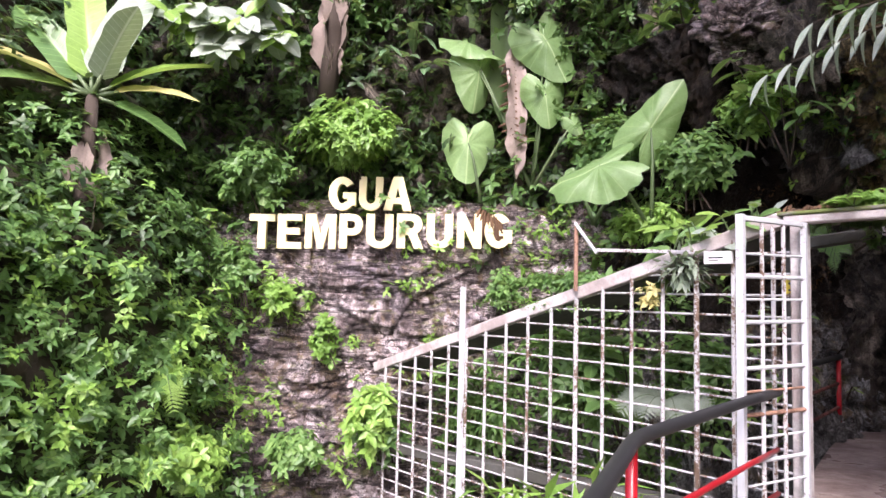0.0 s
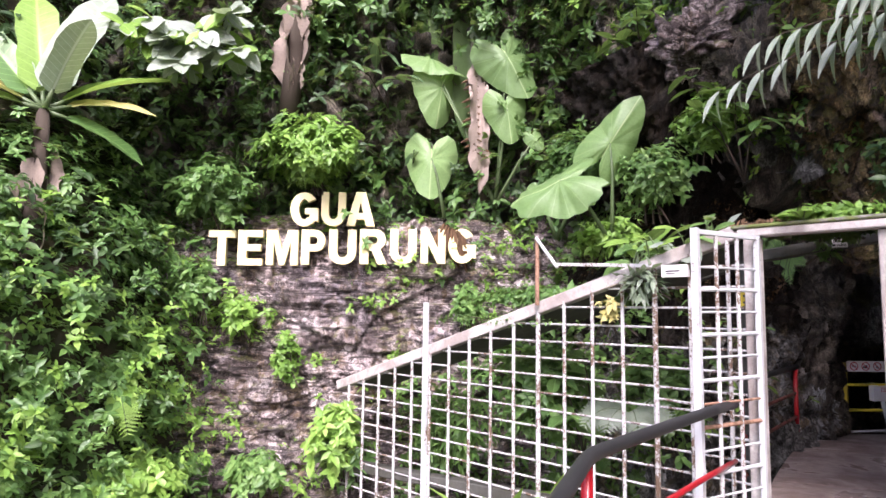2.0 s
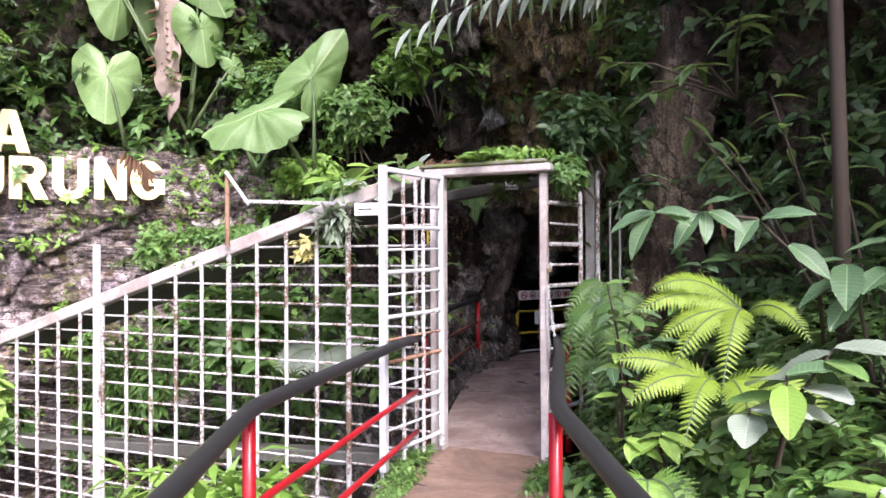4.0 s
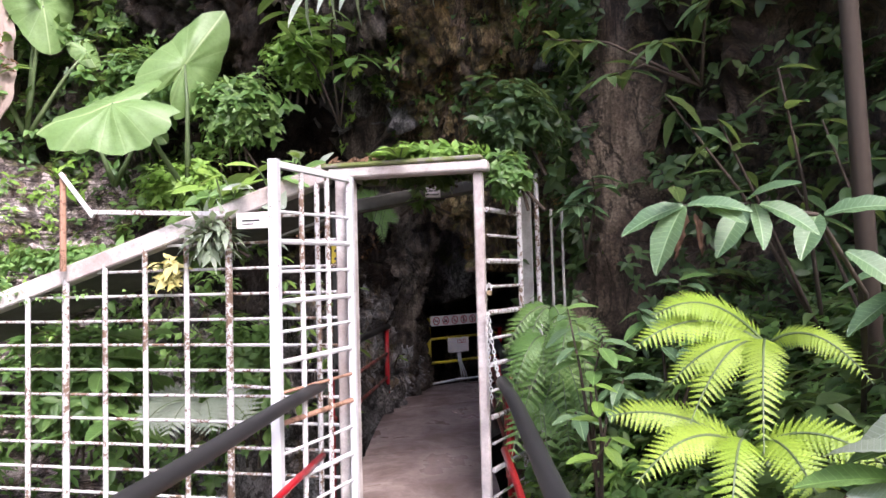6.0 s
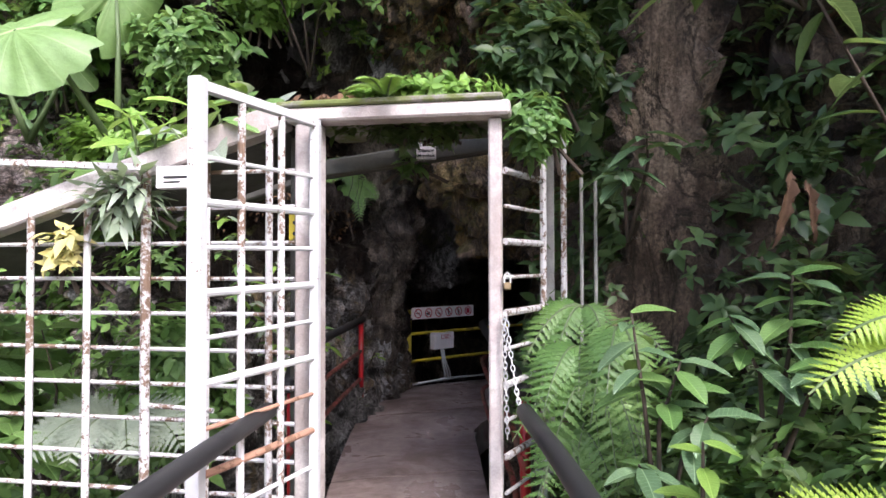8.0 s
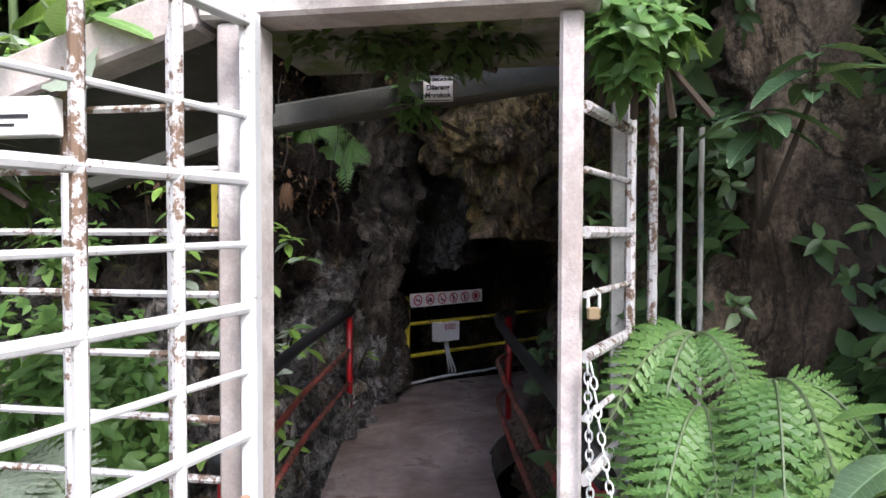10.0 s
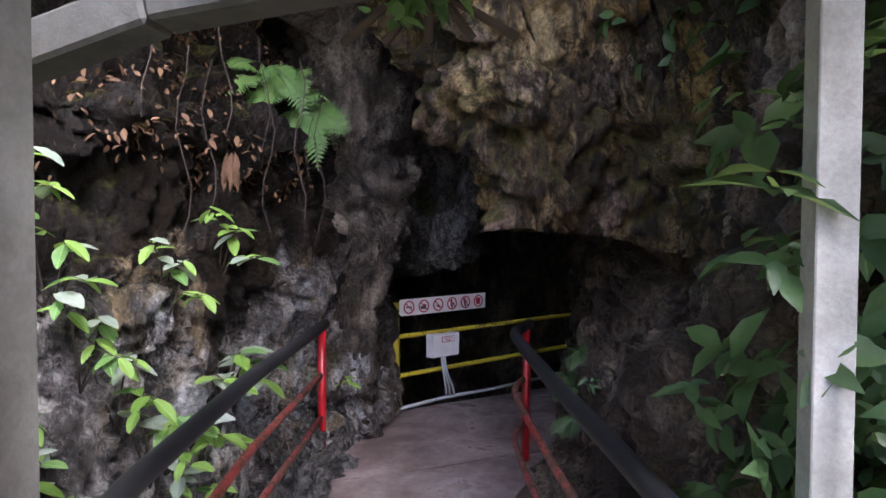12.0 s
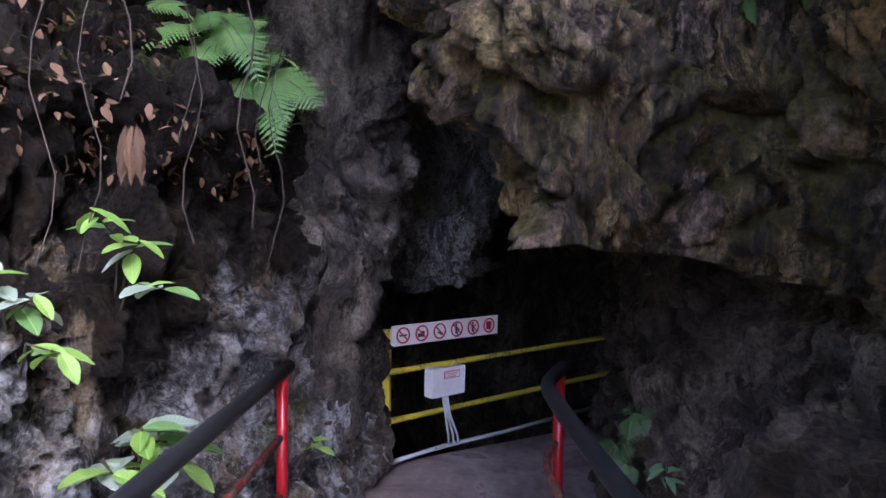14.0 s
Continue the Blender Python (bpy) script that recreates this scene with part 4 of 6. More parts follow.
for k in range(13):
    z = 1.9 - 0.156 * k
    if z > 0.1:
        part("crossbar", tube([(x, y, z) for x, y in SIDE[:2]], 0.009 if k % 2 else 0.016, 8), WHITE_STEEL, side)

# ---- handrails ----


def handrail(label, line, height, posts, lower, start=0.0):
    rail = thing("handrail", (line[0][0], line[0][1], 0), label, "handrail")
    part("sleeve", tube(rounded([(x, y, height) for x, y in line], 0.16), 0.034, 14), BLACK_SLEEVE, rail, "black foam sleeve on the top rail", True)
    for x, y in posts:
        part("post", tube([(x, y, -0.05), (x, y, height - 0.02)], 0.027, 12), RED_STEEL, rail, "", True)
    for z, r, m in lower:
        part("lower_rail", tube(rounded([(x, y, z) for x, y in line], 0.16), r, 10), m, rail, "", True)
    return rail


handrail("outer handrail with black sleeve and red posts", [(0.45, -1.8), (-0.96, 1.72), (-1.38, 2.62), (-1.56, 4.2), (-1.62, 4.85)], 0.9, [(-1.37, 2.58), (-0.3, 0.1)], [(0.5, 0.019, RED_STEEL), (0.2, 0.019, RED_STEEL)])
handrail("outer handrail ending by the gate chain", [(1.75, -1.6), (0.1, 2.25), (-0.22, 3.03), (-0.47, 4.4), (-0.6, 5.0)], 0.9, [(-0.222, 3.0), (0.9, 0.4)], [(0.52, 0.019, RED_STEEL), (0.2, 0.019, RUSTY_RED)])
handrail("inner handrail along the cave wall", [(-1.72, 5.3), (-2.04, 6.13), (-2.25, 7.34), (-2.42, 8.85)], 0.91, [(-2.4, 8.72), (-1.73, 5.36)], [(0.6, 0.019, RUSTY_RED), (0.32, 0.019, RUSTY_RED)])
handrail("inner handrail curling at its far post", [(-0.62, 5.4), (-0.73, 6.24), (-0.98, 7.55), (-1.1, 8.25), (-1.17, 8.75), (-1.07, 9.15)], 0.9, [(-1.09, 9.02), (-0.62, 5.55)], [(0.55, 0.019, RUSTY_RED), (0.25, 0.019, RUSTY_RED)])

# ---- yellow barrier with its signs ----
A, DIR = Vector((-2.175, 9.955, 0)), Vector((0.675, 0.738, 0))
OUTW = Vector((0.738, -0.675, 0))
barrier = thing("barrier", tuple(A), "yellow painted pipe barrier across the walkway's end", "barrier")
part("post", bar(A, A + UP * 0.93, 0.055, 0.055), YELLOW_STEEL, barrier)
for z in (0.64, 0.31):
    part("rail", tube([A + UP * z, A + DIR * 2.75 + UP * z], 0.02, 10), YELLOW_STEEL, barrier)


def panel(centre, right, width, height, thick, material, name, label, category):
    up, out = UP, right.cross(UP).normalized()
    bm = bmesh.new()
    made = bmesh.ops.create_cube(bm, size=1)["verts"]
    m = Matrix((right, out, up)).transposed().to_4x4()
    bmesh.ops.transform(bm, matrix=Matrix.Translation(centre) @ m @ Matrix.Diagonal((width, thick, height, 1)), verts=made)
    bmesh.ops.bevel(bm, geom=bm.edges[:], offset=min(0.004, thick / 3), segments=1, affect="EDGES")
    ob = thing(name, tuple(centre - UP * height / 2), label, category)
    part("board", bm, material, ob)
    return ob, m, out


def ring(centre, m, r, width, thick=0.003, sides=28, bm=None):
    bm = bm or bmesh.new()
    rows = []
    for k in range(sides):
        a = 2 * math.pi * k / sides
        rows.append([bm.verts.new(centre + m.to_3x3() @ Vector((q * math.cos(a), t, q * math.sin(a)))) for q, t in ((r, 0), (r - width, 0), (r - width, thick), (r, thick))])
    for r0, r1 in zip(rows, rows[1:] + rows[:1]):
        for k in range(4):
            bm.faces.new((r0[k], r0[(k + 1) % 4], r1[(k + 1) % 4], r1[k]))
    return bm


def slash(centre, m, length, width, angle, bm=None, dx=0.0, dz=0.0):
    bm = bm or bmesh.new()
    made = bmesh.ops.create_cube(bm, size=1)["verts"]
    bmesh.ops.transform(bm, matrix=Matrix.Translation(centre) @ m @ Matrix.Translation((dx, 0, dz)) @ Matrix.Rotation(angle, 4, "Y") @ Matrix.Diagonal((length, 0.004, width, 1)), verts=made)
    return bm


board_mid = A + DIR * 0.5 + OUTW * 0.035 + UP * 0.885
board, bm_m, out = panel(board_mid, DIR, 0.98, 0.14, 0.008, SIGN_WHITE, "warning_sign", "white board with six red prohibition rings", "sign")
for k in range(6):
    c = board_mid + DIR * (-0.395 + 0.158 * k) + out * 0.006
    part("ring", ring(c, bm_m, 0.056, 0.011), SIGN_RED, board)
    bm = bmesh.new()
    if k == 0:
        slash(c, bm_m, 0.06, 0.012, 0, bm)
    elif k == 1:
        slash(c, bm_m, 0.03, 0.04, 0, bm, 0.008, -0.005), slash(c, bm_m, 0.02, 0.025, 0, bm, -0.022, -0.012)
    elif k == 2:
        slash(c, bm_m, 0.05, 0.008, 0.9, bm), slash(c, bm_m, 0.04, 0.008, 0.5, bm, 0, -0.015)
    elif k in (3, 4):
        slash(c, bm_m, 0.014, 0.05, 0, bm, -0.005, -0.006), slash(c, bm_m, 0.016, 0.016, 0.6, bm, -0.005, 0.03), slash(c, bm_m, 0.04, 0.009, 0.6 * (1 if k == 3 else -1), bm, 0.01, 0.005)
        slash(c, bm_m, 0.04, 0.01, 1.1, bm, 0.004, -0.03)
    else:
        slash(c, bm_m, 0.045, 0.06, 0.15, bm), slash(c, bm_m, 0.03, 0.03, 0.5, bm, -0.012, 0.012)
    part("pictogram", bm, SIGN_RED if k == 5 else SIGN_BLACK, board)
    if k != 5:
        part("slash", slash(c + out * 0.003, bm_m, 0.1, 0.009, 0.75), SIGN_RED, board)

# ---- letters on the cliff ----
ROW = Vector((0.661, 0.750, 0))
FACE = Vector((0.750, -0.661, 0))


def arc(cx, cy, rx, ry, a, b, n=12):
    return [(cx + rx * math.cos(radians(a + (b - a) * k / n)), cy + ry * math.sin(radians(a + (b - a) * k / n))) for k in range(n + 1)]


GLYPHS = {
    "T": [[(0, 1), (0, 0.8), (0.34, 0.8), (0.34, 0), (0.66, 0), (0.66, 0.8), (1, 0.8), (1, 1)]],
    "E": [[(0, 0), (1, 0), (1, 0.19), (0.36, 0.19), (0.36, 0.41), (0.92, 0.41), (0.92, 0.6), (0.36, 0.6), (0.36, 0.81), (1, 0.81), (1, 1), (0, 1)]],
    "M": [[(0, 0), (0.23, 0), (0.23, 0.68), (0.41, 0), (0.59, 0), (0.77, 0.68), (0.77, 0), (1, 0), (1, 1), (0.67, 1), (0.5, 0.42), (0.33, 1), (0, 1)]],
    "N": [[(0, 0), (0.3, 0), (0.3, 0.56), (0.68, 0), (1, 0), (1, 1), (0.7, 1), (0.7, 0.44), (0.32, 1), (0, 1)]],
    "U": [[(0, 1)] + arc(0.5, 0.34, 0.5, 0.34, 180, 360) + [(1, 1), (0.69, 1)] + arc(0.5, 0.35, 0.19, 0.15, 360, 180) + [(0.31, 1)]],
    "A": [[(0, 0), (0.3, 0), (0.36, 0.19), (0.64, 0.19), (0.7, 0), (1, 0), (0.67, 1), (0.33, 1)], [(0.42, 0.38), (0.5, 0.7), (0.58, 0.38)]],
    "P": [[(0, 0), (0.34, 0), (0.34, 0.38)] + arc(0.58, 0.69, 0.42, 0.31, -90, 90) + [(0, 1)], [(0.34, 0.58), (0.34, 0.8)] + arc(0.55, 0.69, 0.13, 0.11, 90, -90, 6)],
    "R": [[(0, 0), (0.32, 0), (0.32, 0.39), (0.44, 0.39), (0.66, 0), (1, 0), (0.76, 0.44)] + arc(0.57, 0.7, 0.38, 0.3, -52, 90) + [(0, 1)], [(0.32, 0.58), (0.32, 0.8)] + arc(0.53, 0.69, 0.12, 0.11, 90, -90, 6)],
    "G": [arc(0.5, 0.5, 0.5, 0.5, 38, 318, 22) + [(1, 0.14), (1, 0.54), (0.53, 0.54), (0.53, 0.36), (0.69, 0.36), (0.69, 0.27)] + arc(0.5, 0.5, 0.19, 0.3, 310, 45, 14)],
}


def letter(char, start, width, base, height):
    """A bold block letter cut from thick board, its outline filled and given depth."""
    bm = bmesh.new()
    for loop in GLYPHS[char]:
        ring_verts = [bm.verts.new((x * width, y * height, 0)) for x, y in loop]
        for a, b in zip(ring_verts, ring_verts[1:] + ring_verts[:1]):
            bm.edges.new((a, b))
    bmesh.ops.triangle_fill(bm, use_beauty=True, use_dissolve=False, edges=bm.edges[:])
    lifted = bmesh.ops.extrude_face_region(bm, geom=bm.faces[:])["geom"]
    bmesh.ops.translate(bm, vec=(0, 0, 0.09), verts=[v for v in lifted if isinstance(v, bmesh.types.BMVert)])
    bmesh.ops.recalc_face_normals(bm, faces=bm.faces)
    mesh = bpy.data.meshes.new("letter")
    bm.to_mesh(mesh)
    bm.free()
    m = Matrix((ROW, UP, FACE)).transposed().to_4x4()
    place = Vector((-8.37, 3.97, 0)) + ROW * start + UP * base
    mesh.transform(m)
    mesh.materials.append(CREAM)
    ob = new("letter", mesh)
    ob.location = place
    ORIGIN[ob.name] = place
    tagged(ob, "cream painted capital letter " + char + " standing on the cliff", "letter", "cliff sign letters")
    return ob


for row, base, height, starts, widths in (("TEMPURUNG", 2.12, 0.49, (0.0, 0.40, 0.79, 1.27, 1.65, 2.08, 2.50, 2.93, 3.32), (0.36, 0.34, 0.435, 0.33, 0.38, 0.38, 0.375, 0.35, 0.39)),
                                          ("GUA", 2.66, 0.48, (1.10, 1.53, 1.88), (0.39, 0.34, 0.40))):
    for c, at, wide in zip(row, starts, widths):
        letter(c, at, wide, base + 0.027 * at, height)

# ---- leaf and plant builders ----


def blade(name, material, width, profile, droop=0.15, fold=0.12, ribs=0, rib_depth=0.012, wave=0.0, nl=14, nw=8, seed=0):
    """A leaf one metre long along y, built once and shared; profile gives the half width along its length."""
    bm = bmesh.new()
    rows = []
    for i in range(nl + 1):
        t = i / nl
        half = max(0.004, profile(t)) * width / 2
        row = []
        for k in range(nw + 1):
            s = 2 * k / nw - 1
            edge = 1 + wave * noise.noise(Vector((t * 6, s * 3, seed)))
            x = half * s * edge
            z = fold * abs(x) - droop * t * t + (rib_depth * math.sin(ribs * 2 * math.pi * (t - 0.18 * abs(s))) * abs(s) ** 0.5 * (1 - abs(s) * 0.4) if ribs else 0)
            z += wave * 0.12 * abs(s) * noise.noise(Vector((t * 5, s, seed + 7)))
            row.append(bm.verts.new((x, t, z - (0.006 if k == nw // 2 else 0))))
        rows.append(row)
    for r, q in zip(rows, rows[1:]):
        for k in range(nw):
            bm.faces.new((r[k], r[k + 1], q[k + 1], q[k]))
    mesh = bpy.data.meshes.new(name)
    bm.to_mesh(mesh)
    bm.free()
    mesh.materials.append(material)
    mesh.polygons.foreach_set("use_smooth", [True] * len(mesh.polygons))
    return mesh


def heart(name, material, seed=0, ragged=0.05, slim=1.0):
    """A taro leaf about one metre across: stalk at the notch, point along y, with raised veins."""
    bm = bmesh.new()
    n, m = 44, 7
    middle = bm.verts.new((0, 0, 0))
    rings = []
    for j in range(1, m + 1):
        ring_row = []
        for i in range(n):
            a = 2 * math.pi * i / n
            off = abs(((a / math.pi) + 1) % 2 - 1)
            r = (0.62 - 0.12 * math.sin(off * math.pi) + 0.06 * math.cos(3 * a)) if off < 0.82 else 0.46
            r *= 1 - 0.62 * max(0.0, (off - 0.86) / 0.14)
            r *= 1 + ragged * noise.noise(Vector((math.cos(a) * 3, math.sin(a) * 3, seed))) * (j / m)
            f = j / m
            z = 0.10 * f * f * math.cos(2 * a) - 0.16 * f * f + 0.018 * math.cos(13 * a) * f + 0.05 * noise.noise(Vector((math.cos(a) * f * 2, math.sin(a) * f * 2, seed + 3)))
            ring_row.append(bm.verts.new((r * f * math.sin(a) * slim, r * f * math.cos(a) / slim, z)))
        rings.append(ring_row)
    for i in range(n):
        bm.faces.new((middle, rings[0][(i + 1) % n], rings[0][i]))
        for p, q in zip(rings, rings[1:]):
            bm.faces.new((p[i], p[(i + 1) % n], q[(i + 1) % n], q[i]))
    mesh = bpy.data.meshes.new(name)
    bmesh.ops.recalc_face_normals(bm, faces=bm.faces)
    bm.to_mesh(mesh)
    bm.free()
    mesh.materials.append(material)
    mesh.polygons.foreach_set("use_smooth", [True] * len(mesh.polygons))
    return mesh


def turned(foot, way, up, scale):
    """The pose of a leaf from its foot along its way, its face towards up."""
    y = Vector(way).normalized()
    x = y.cross(Vector(up)).normalized()
    z = x.cross(y)
    return Matrix.Translation(foot) @ Matrix((x, y, z)).transposed().to_4x4() @ Matrix.Diagonal((scale, scale, scale, 1))


def leaf_on(parent, mesh, foot, way, up, scale, label="", name="leaf"):
    ob = new(name, mesh)
    ob.parent = parent
    ob.matrix_basis = Matrix.Translation(-ORIGIN[parent.name]) @ turned(foot, way, up, scale)
    return tagged(ob, label)


oval = lambda t: math.sin(math.pi * min(1, t * 0.93 + 0.05)) ** 0.8
lance = lambda t: (math.sin(math.pi * t ** 0.75)) ** 0.9
strap = lambda t: min(1.0, (t + 0.02) * 9) ** 0.6 * (1 - max(0, (t - 0.7) / 0.3) ** 2.2)
OVAL_GLOSSY = [blade("glossy_leaf", BLADE_GLOSSY, 0.42, oval, 0.3, 0.3, 11, 0.016, 0.1, seed=k) for k in range(3)]
OVAL_MID = [blade("broad_leaf", BLADE_MID, 0.46, oval, 0.2, 0.25, 9, 0.01, 0.1, seed=k) for k in range(3)]
OVAL_BRIGHT = [blade("bright_leaf", BLADE_BRIGHT, 0.46, oval, 0.2, 0.25, 9, 0.01, 0.12, seed=k + 3) for k in range(3)]
OVAL_PALE = [blade("pale_leaf", BLADE_PALE, 0.62, oval, 0.2, 0.2, 7, 0.01, 0.14, seed=k + 5) for k in range(3)]
LANCE_DARK = [blade("long_leaf", LEAF_DARK, 0.3, lance, 0.3, 0.3, 0, 0, 0.1, seed=k) for k in range(2)]
BANANA = [blade("banana_leaf", m, 0.31, strap, 0.3, 0.25, 26, 0.005, 0.14, 22, 8, seed=k) for k, m in enumerate((BLADE_BRIGHT, LEAF_YELLOW, BLADE_PALE, BLADE_MID))]
TARO = [heart("taro_leaf", LEAF_TARO, k, 0.07 if k != 1 else 0.35, 0.78 if k == 3 else 0.92) for k in range(4)]
CAVE_LEAVES = [OVAL_BRIGHT[0], OVAL_BRIGHT[1], OVAL_PALE[1], OVAL_MID[1]]
SUNLIT = [OVAL_BRIGHT[0], OVAL_MID[0], OVAL_PALE[2], OVAL_GLOSSY[0]]
PALE_LANCE = [blade("pale_lance_leaf", BLADE_PALE, 0.26, lance, 0.2, 0.3, 0, 0, 0.1, seed=k) for k in range(2)]
HEART_SMALL = heart("heart_leaf", LEAF_BRIGHT, 9)
DEAD_BLADE = [blade("dead_leaf", LEAF_DEAD, 0.2, lance, 0.3, -0.9, 5, 0.02, 0.8, seed=k) for k in range(2)]


def taro(base, leaves, label):
    """leaves: (centre, way of the point, face, size, kind)."""
    plant = thing("taro", base, label, "plant")
    for k, (centre, way, face, size, kind) in enumerate(leaves):
        c, b = Vector(centre), Vector(base)
        mid = b.lerp(c, 0.6) + Vector((0.05, -0.05, 0.12 * size))
        part("stalk", tube([b, b.lerp(mid, 0.5), mid, c], [0.03, 0.025, 0.018, 0.01], 7), STALK, plant, "", True)
        leaf_on(plant, TARO[kind], c, way, face, size)
    return plant


CAM_SIDE = Vector((0.72, -0.6, 0.25))
taro((-6.35, 6.55, 2.9), [((-6.43, 6.35, 3.75), (0.05, -0.1, -1), CAM_SIDE, 0.82, 0)], "single taro leaf hanging over the letters")
taro((-5.9, 7.15, 3.1), [((-6.39, 6.5, 4.85), (-0.1, -0.05, -1), (0.95, -0.2, 0.2), 0.85, 2), ((-6.55, 6.4, 5.3), (0.6, 0.5, -0.35), (0.2, -0.3, 1), 0.78, 0),
                         ((-5.5, 6.95, 5.2), (0.35, 0.3, -0.9), CAM_SIDE, 0.92, 0), ((-5.5, 6.95, 4.42), (0.1, 0.1, -1), CAM_SIDE, 0.68, 2),
                         ((-5.2, 7.2, 4.0), (0.4, 0.2, -0.8), CAM_SIDE, 0.3, 0)], "tall taro clump with broad green leaves")
taro((-3.75, 6.8, 2.35), [((-3.7, 6.7, 3.55), (0.45, 0.3, 0.85), (0.6, -0.78, 0.1), 0.78, 3), ((-4.0, 6.1, 3.05), (-0.75, -0.35, -0.35), (0.35, -0.75, 0.75), 0.88, 1)], "large ragged taro by the sloping beam")
taro((-4.7, 7.0, 2.5), [((-4.85, 6.8, 3.05), (-0.3, -0.2, -0.9), CAM_SIDE, 0.36, 0), ((-4.3, 7.0, 3.1), (0.5, 0.2, -0.6), CAM_SIDE, 0.34, 2)], "small taro with upright leaves")
taro((-8.3, 4.1, 2.62), [((-8.1, 4.0, 2.9), (0.1, 0, -1), CAM_SIDE, 0.26, 0)], "small heart-leaved climber over the letter T")


def banana(base, top, leaves, label, sheath=DEAD_PALE):
    plant = thing("banana_plant", base, label, "banana plant")
    b, t = Vector(base), Vector(top)
    part("stem", tube([b, b.lerp(t, 0.35) + Vector((0.03, 0.02, 0)), b.lerp(t, 0.7), t], [0.15, 0.13, 0.11, 0.07], 12), BARK, plant, "", True)
    for k in range(7):
        a = k * 2.4
        foot = b.lerp(t, 0.35 + 0.08 * k)
        ribbon = blade("dry_sheath", sheath, 0.3 + 0.05 * (k % 3), oval, 0.5, 0.6, 6, 0.02, 0.5, 12, 6, seed=k)
        leaf_on(plant, ribbon, foot + Vector((0.09 * math.cos(a), 0.09 * math.sin(a), 0.1)), (0.28 * math.cos(a), 0.28 * math.sin(a), -1), (math.cos(a), math.sin(a), 0.3), 0.75 + 0.12 * (k % 4), "", "dry_sheath")
    for way, face, size, kind in leaves:
        w = Vector(way).normalized()
        part("stalk", tube([t, t + w * 0.3], [0.035, 0.02], 7), STALK, plant, "", True)
        leaf_on(plant, BANANA[kind], t + w * 0.25, w, face, size)
    return plant


banana((-8.25, 1.75, 1.0), (-8.4, 1.86, 3.85), [
    ((-0.15, -0.1, 1), (0.9, -0.3, 0.3), 1.5, 0), ((0.1, 0.25, 1), (0.8, -0.6, 0.2), 1.6, 2), ((0.25, 0.9, 0.7), (0.3, -0.3, 1), 1.4, 0), ((-0.1, -1, 0.45), (0.4, 0.1, 1), 1.5, 1),
    ((0.5, 1.0, 0.32), (0.5, -0.3, 1), 0.95, 1), ((0.1, -0.9, 0.1), (0.5, 0.1, 1), 1.2, 3), ((0.4, 0.8, -0.25), (0.6, -0.2, 1), 0.95, 3), ((0.5, 0.1, 0.6), (-0.5, 0.1, 1), 1.1, 2),
    ((-0.3, -0.6, 0.9), (0.8, -0.3, 0.4), 1.3, 3)], "banana plant with dry sheaths and wide leaves on the bank")
banana((-7.75, 4.75, 4.3), (-7.7, 4.8, 6.6), [((0.3, 0.6, 0.8), (0.5, -0.5, 0.6), 1.5, 3), ((-0.2, -0.6, 0.9), (0.5, -0.5, 0.6), 1.5, 3)], "banana stem wrapped in grey dry sheaths")
hang = thing("banana_plant", (-6.2, 7.1, 3.3), "banana stem with a tall dark leaf and a withered one", "banana plant")
part("stem", tube([(-6.2, 7.25, 3.2), (-6.2, 7.2, 5.0), (-6.22, 7.15, 7.2)], [0.1, 0.08, 0.05], 10), BARK, hang, "", True)
leaf_on(hang, blade("banana_leaf", LEAF_DARK, 0.2, strap, 0.03, 0.25, 30, 0.003, 0.08, 24, 8), (-6.25, 6.92, 6.6), (0.0, 0.02, -1), CAM_SIDE, 2.6, "tall dark green leaf")
leaf_on(hang, blade("withered_leaf", DEAD_PALE, 0.14, strap, 0.05, 0.8, 16, 0.03, 0.9, 30, 8), (-5.98, 6.82, 5.2), (0.03, 0.02, -1), CAM_SIDE, 1.95, "pale withered hanging leaf", "withered_leaf")
for k in range(26):
    z = 5.1 - 1.3 * k / 26
    sgn = 1 if k % 2 else -1
    leaf_on(hang, DEAD_BLADE[k % 2], (-5.97, 6.82, z), (0.55 * sgn, 0.6 * sgn, -0.25), CAM_SIDE, 0.16 + 0.05 * (k % 3), "", "leaf_shred")
leaf_on(hang, BANANA[3], (-6.75, 6.55, 6.2), (0.05, 0.02, -1), CAM_SIDE, 1.3)


def lobed(lobes, width, sag):
    """A fern leaflet one unit long, its two edges cut into rounded lobes, as a fan of faces along the midrib."""
    verts, faces = [(0.0, 0.0, 0.0)], []
    for i in range(lobes):
        t0, t1 = (i + 0.25) / lobes, (i + 0.8) / lobes
        w = width * (1 - (i / lobes) ** 1.6) * (0.75 + 0.25 * min(1, i))
        k = len(verts)
        verts += [(0, t1, -sag * t1 * t1), (-w, t1 + 0.05, -sag * t1 * t1 + 0.02), (w, t1 + 0.05, -sag * t1 * t1 + 0.02), (-w * 0.75, t0, 0.012 - sag * t0 * t0), (w * 0.75, t0, 0.012 - sag * t0 * t0)]
        last = 0 if i == 0 else k - 5
        faces += [(last, k, k + 1, k + 3), (last, k + 4, k + 2, k)]
    k = len(verts)
    verts.append((0, 1.0, -sag))
    faces += [(k - 5, k, k - 4), (k - 5, k - 3, k)]
    return np.array(verts), faces


FERN_LEAFLET = lobed(7, 0.16, 0.12)
WIDE_LEAFLET = lobed(5, 0.15, 0.3)


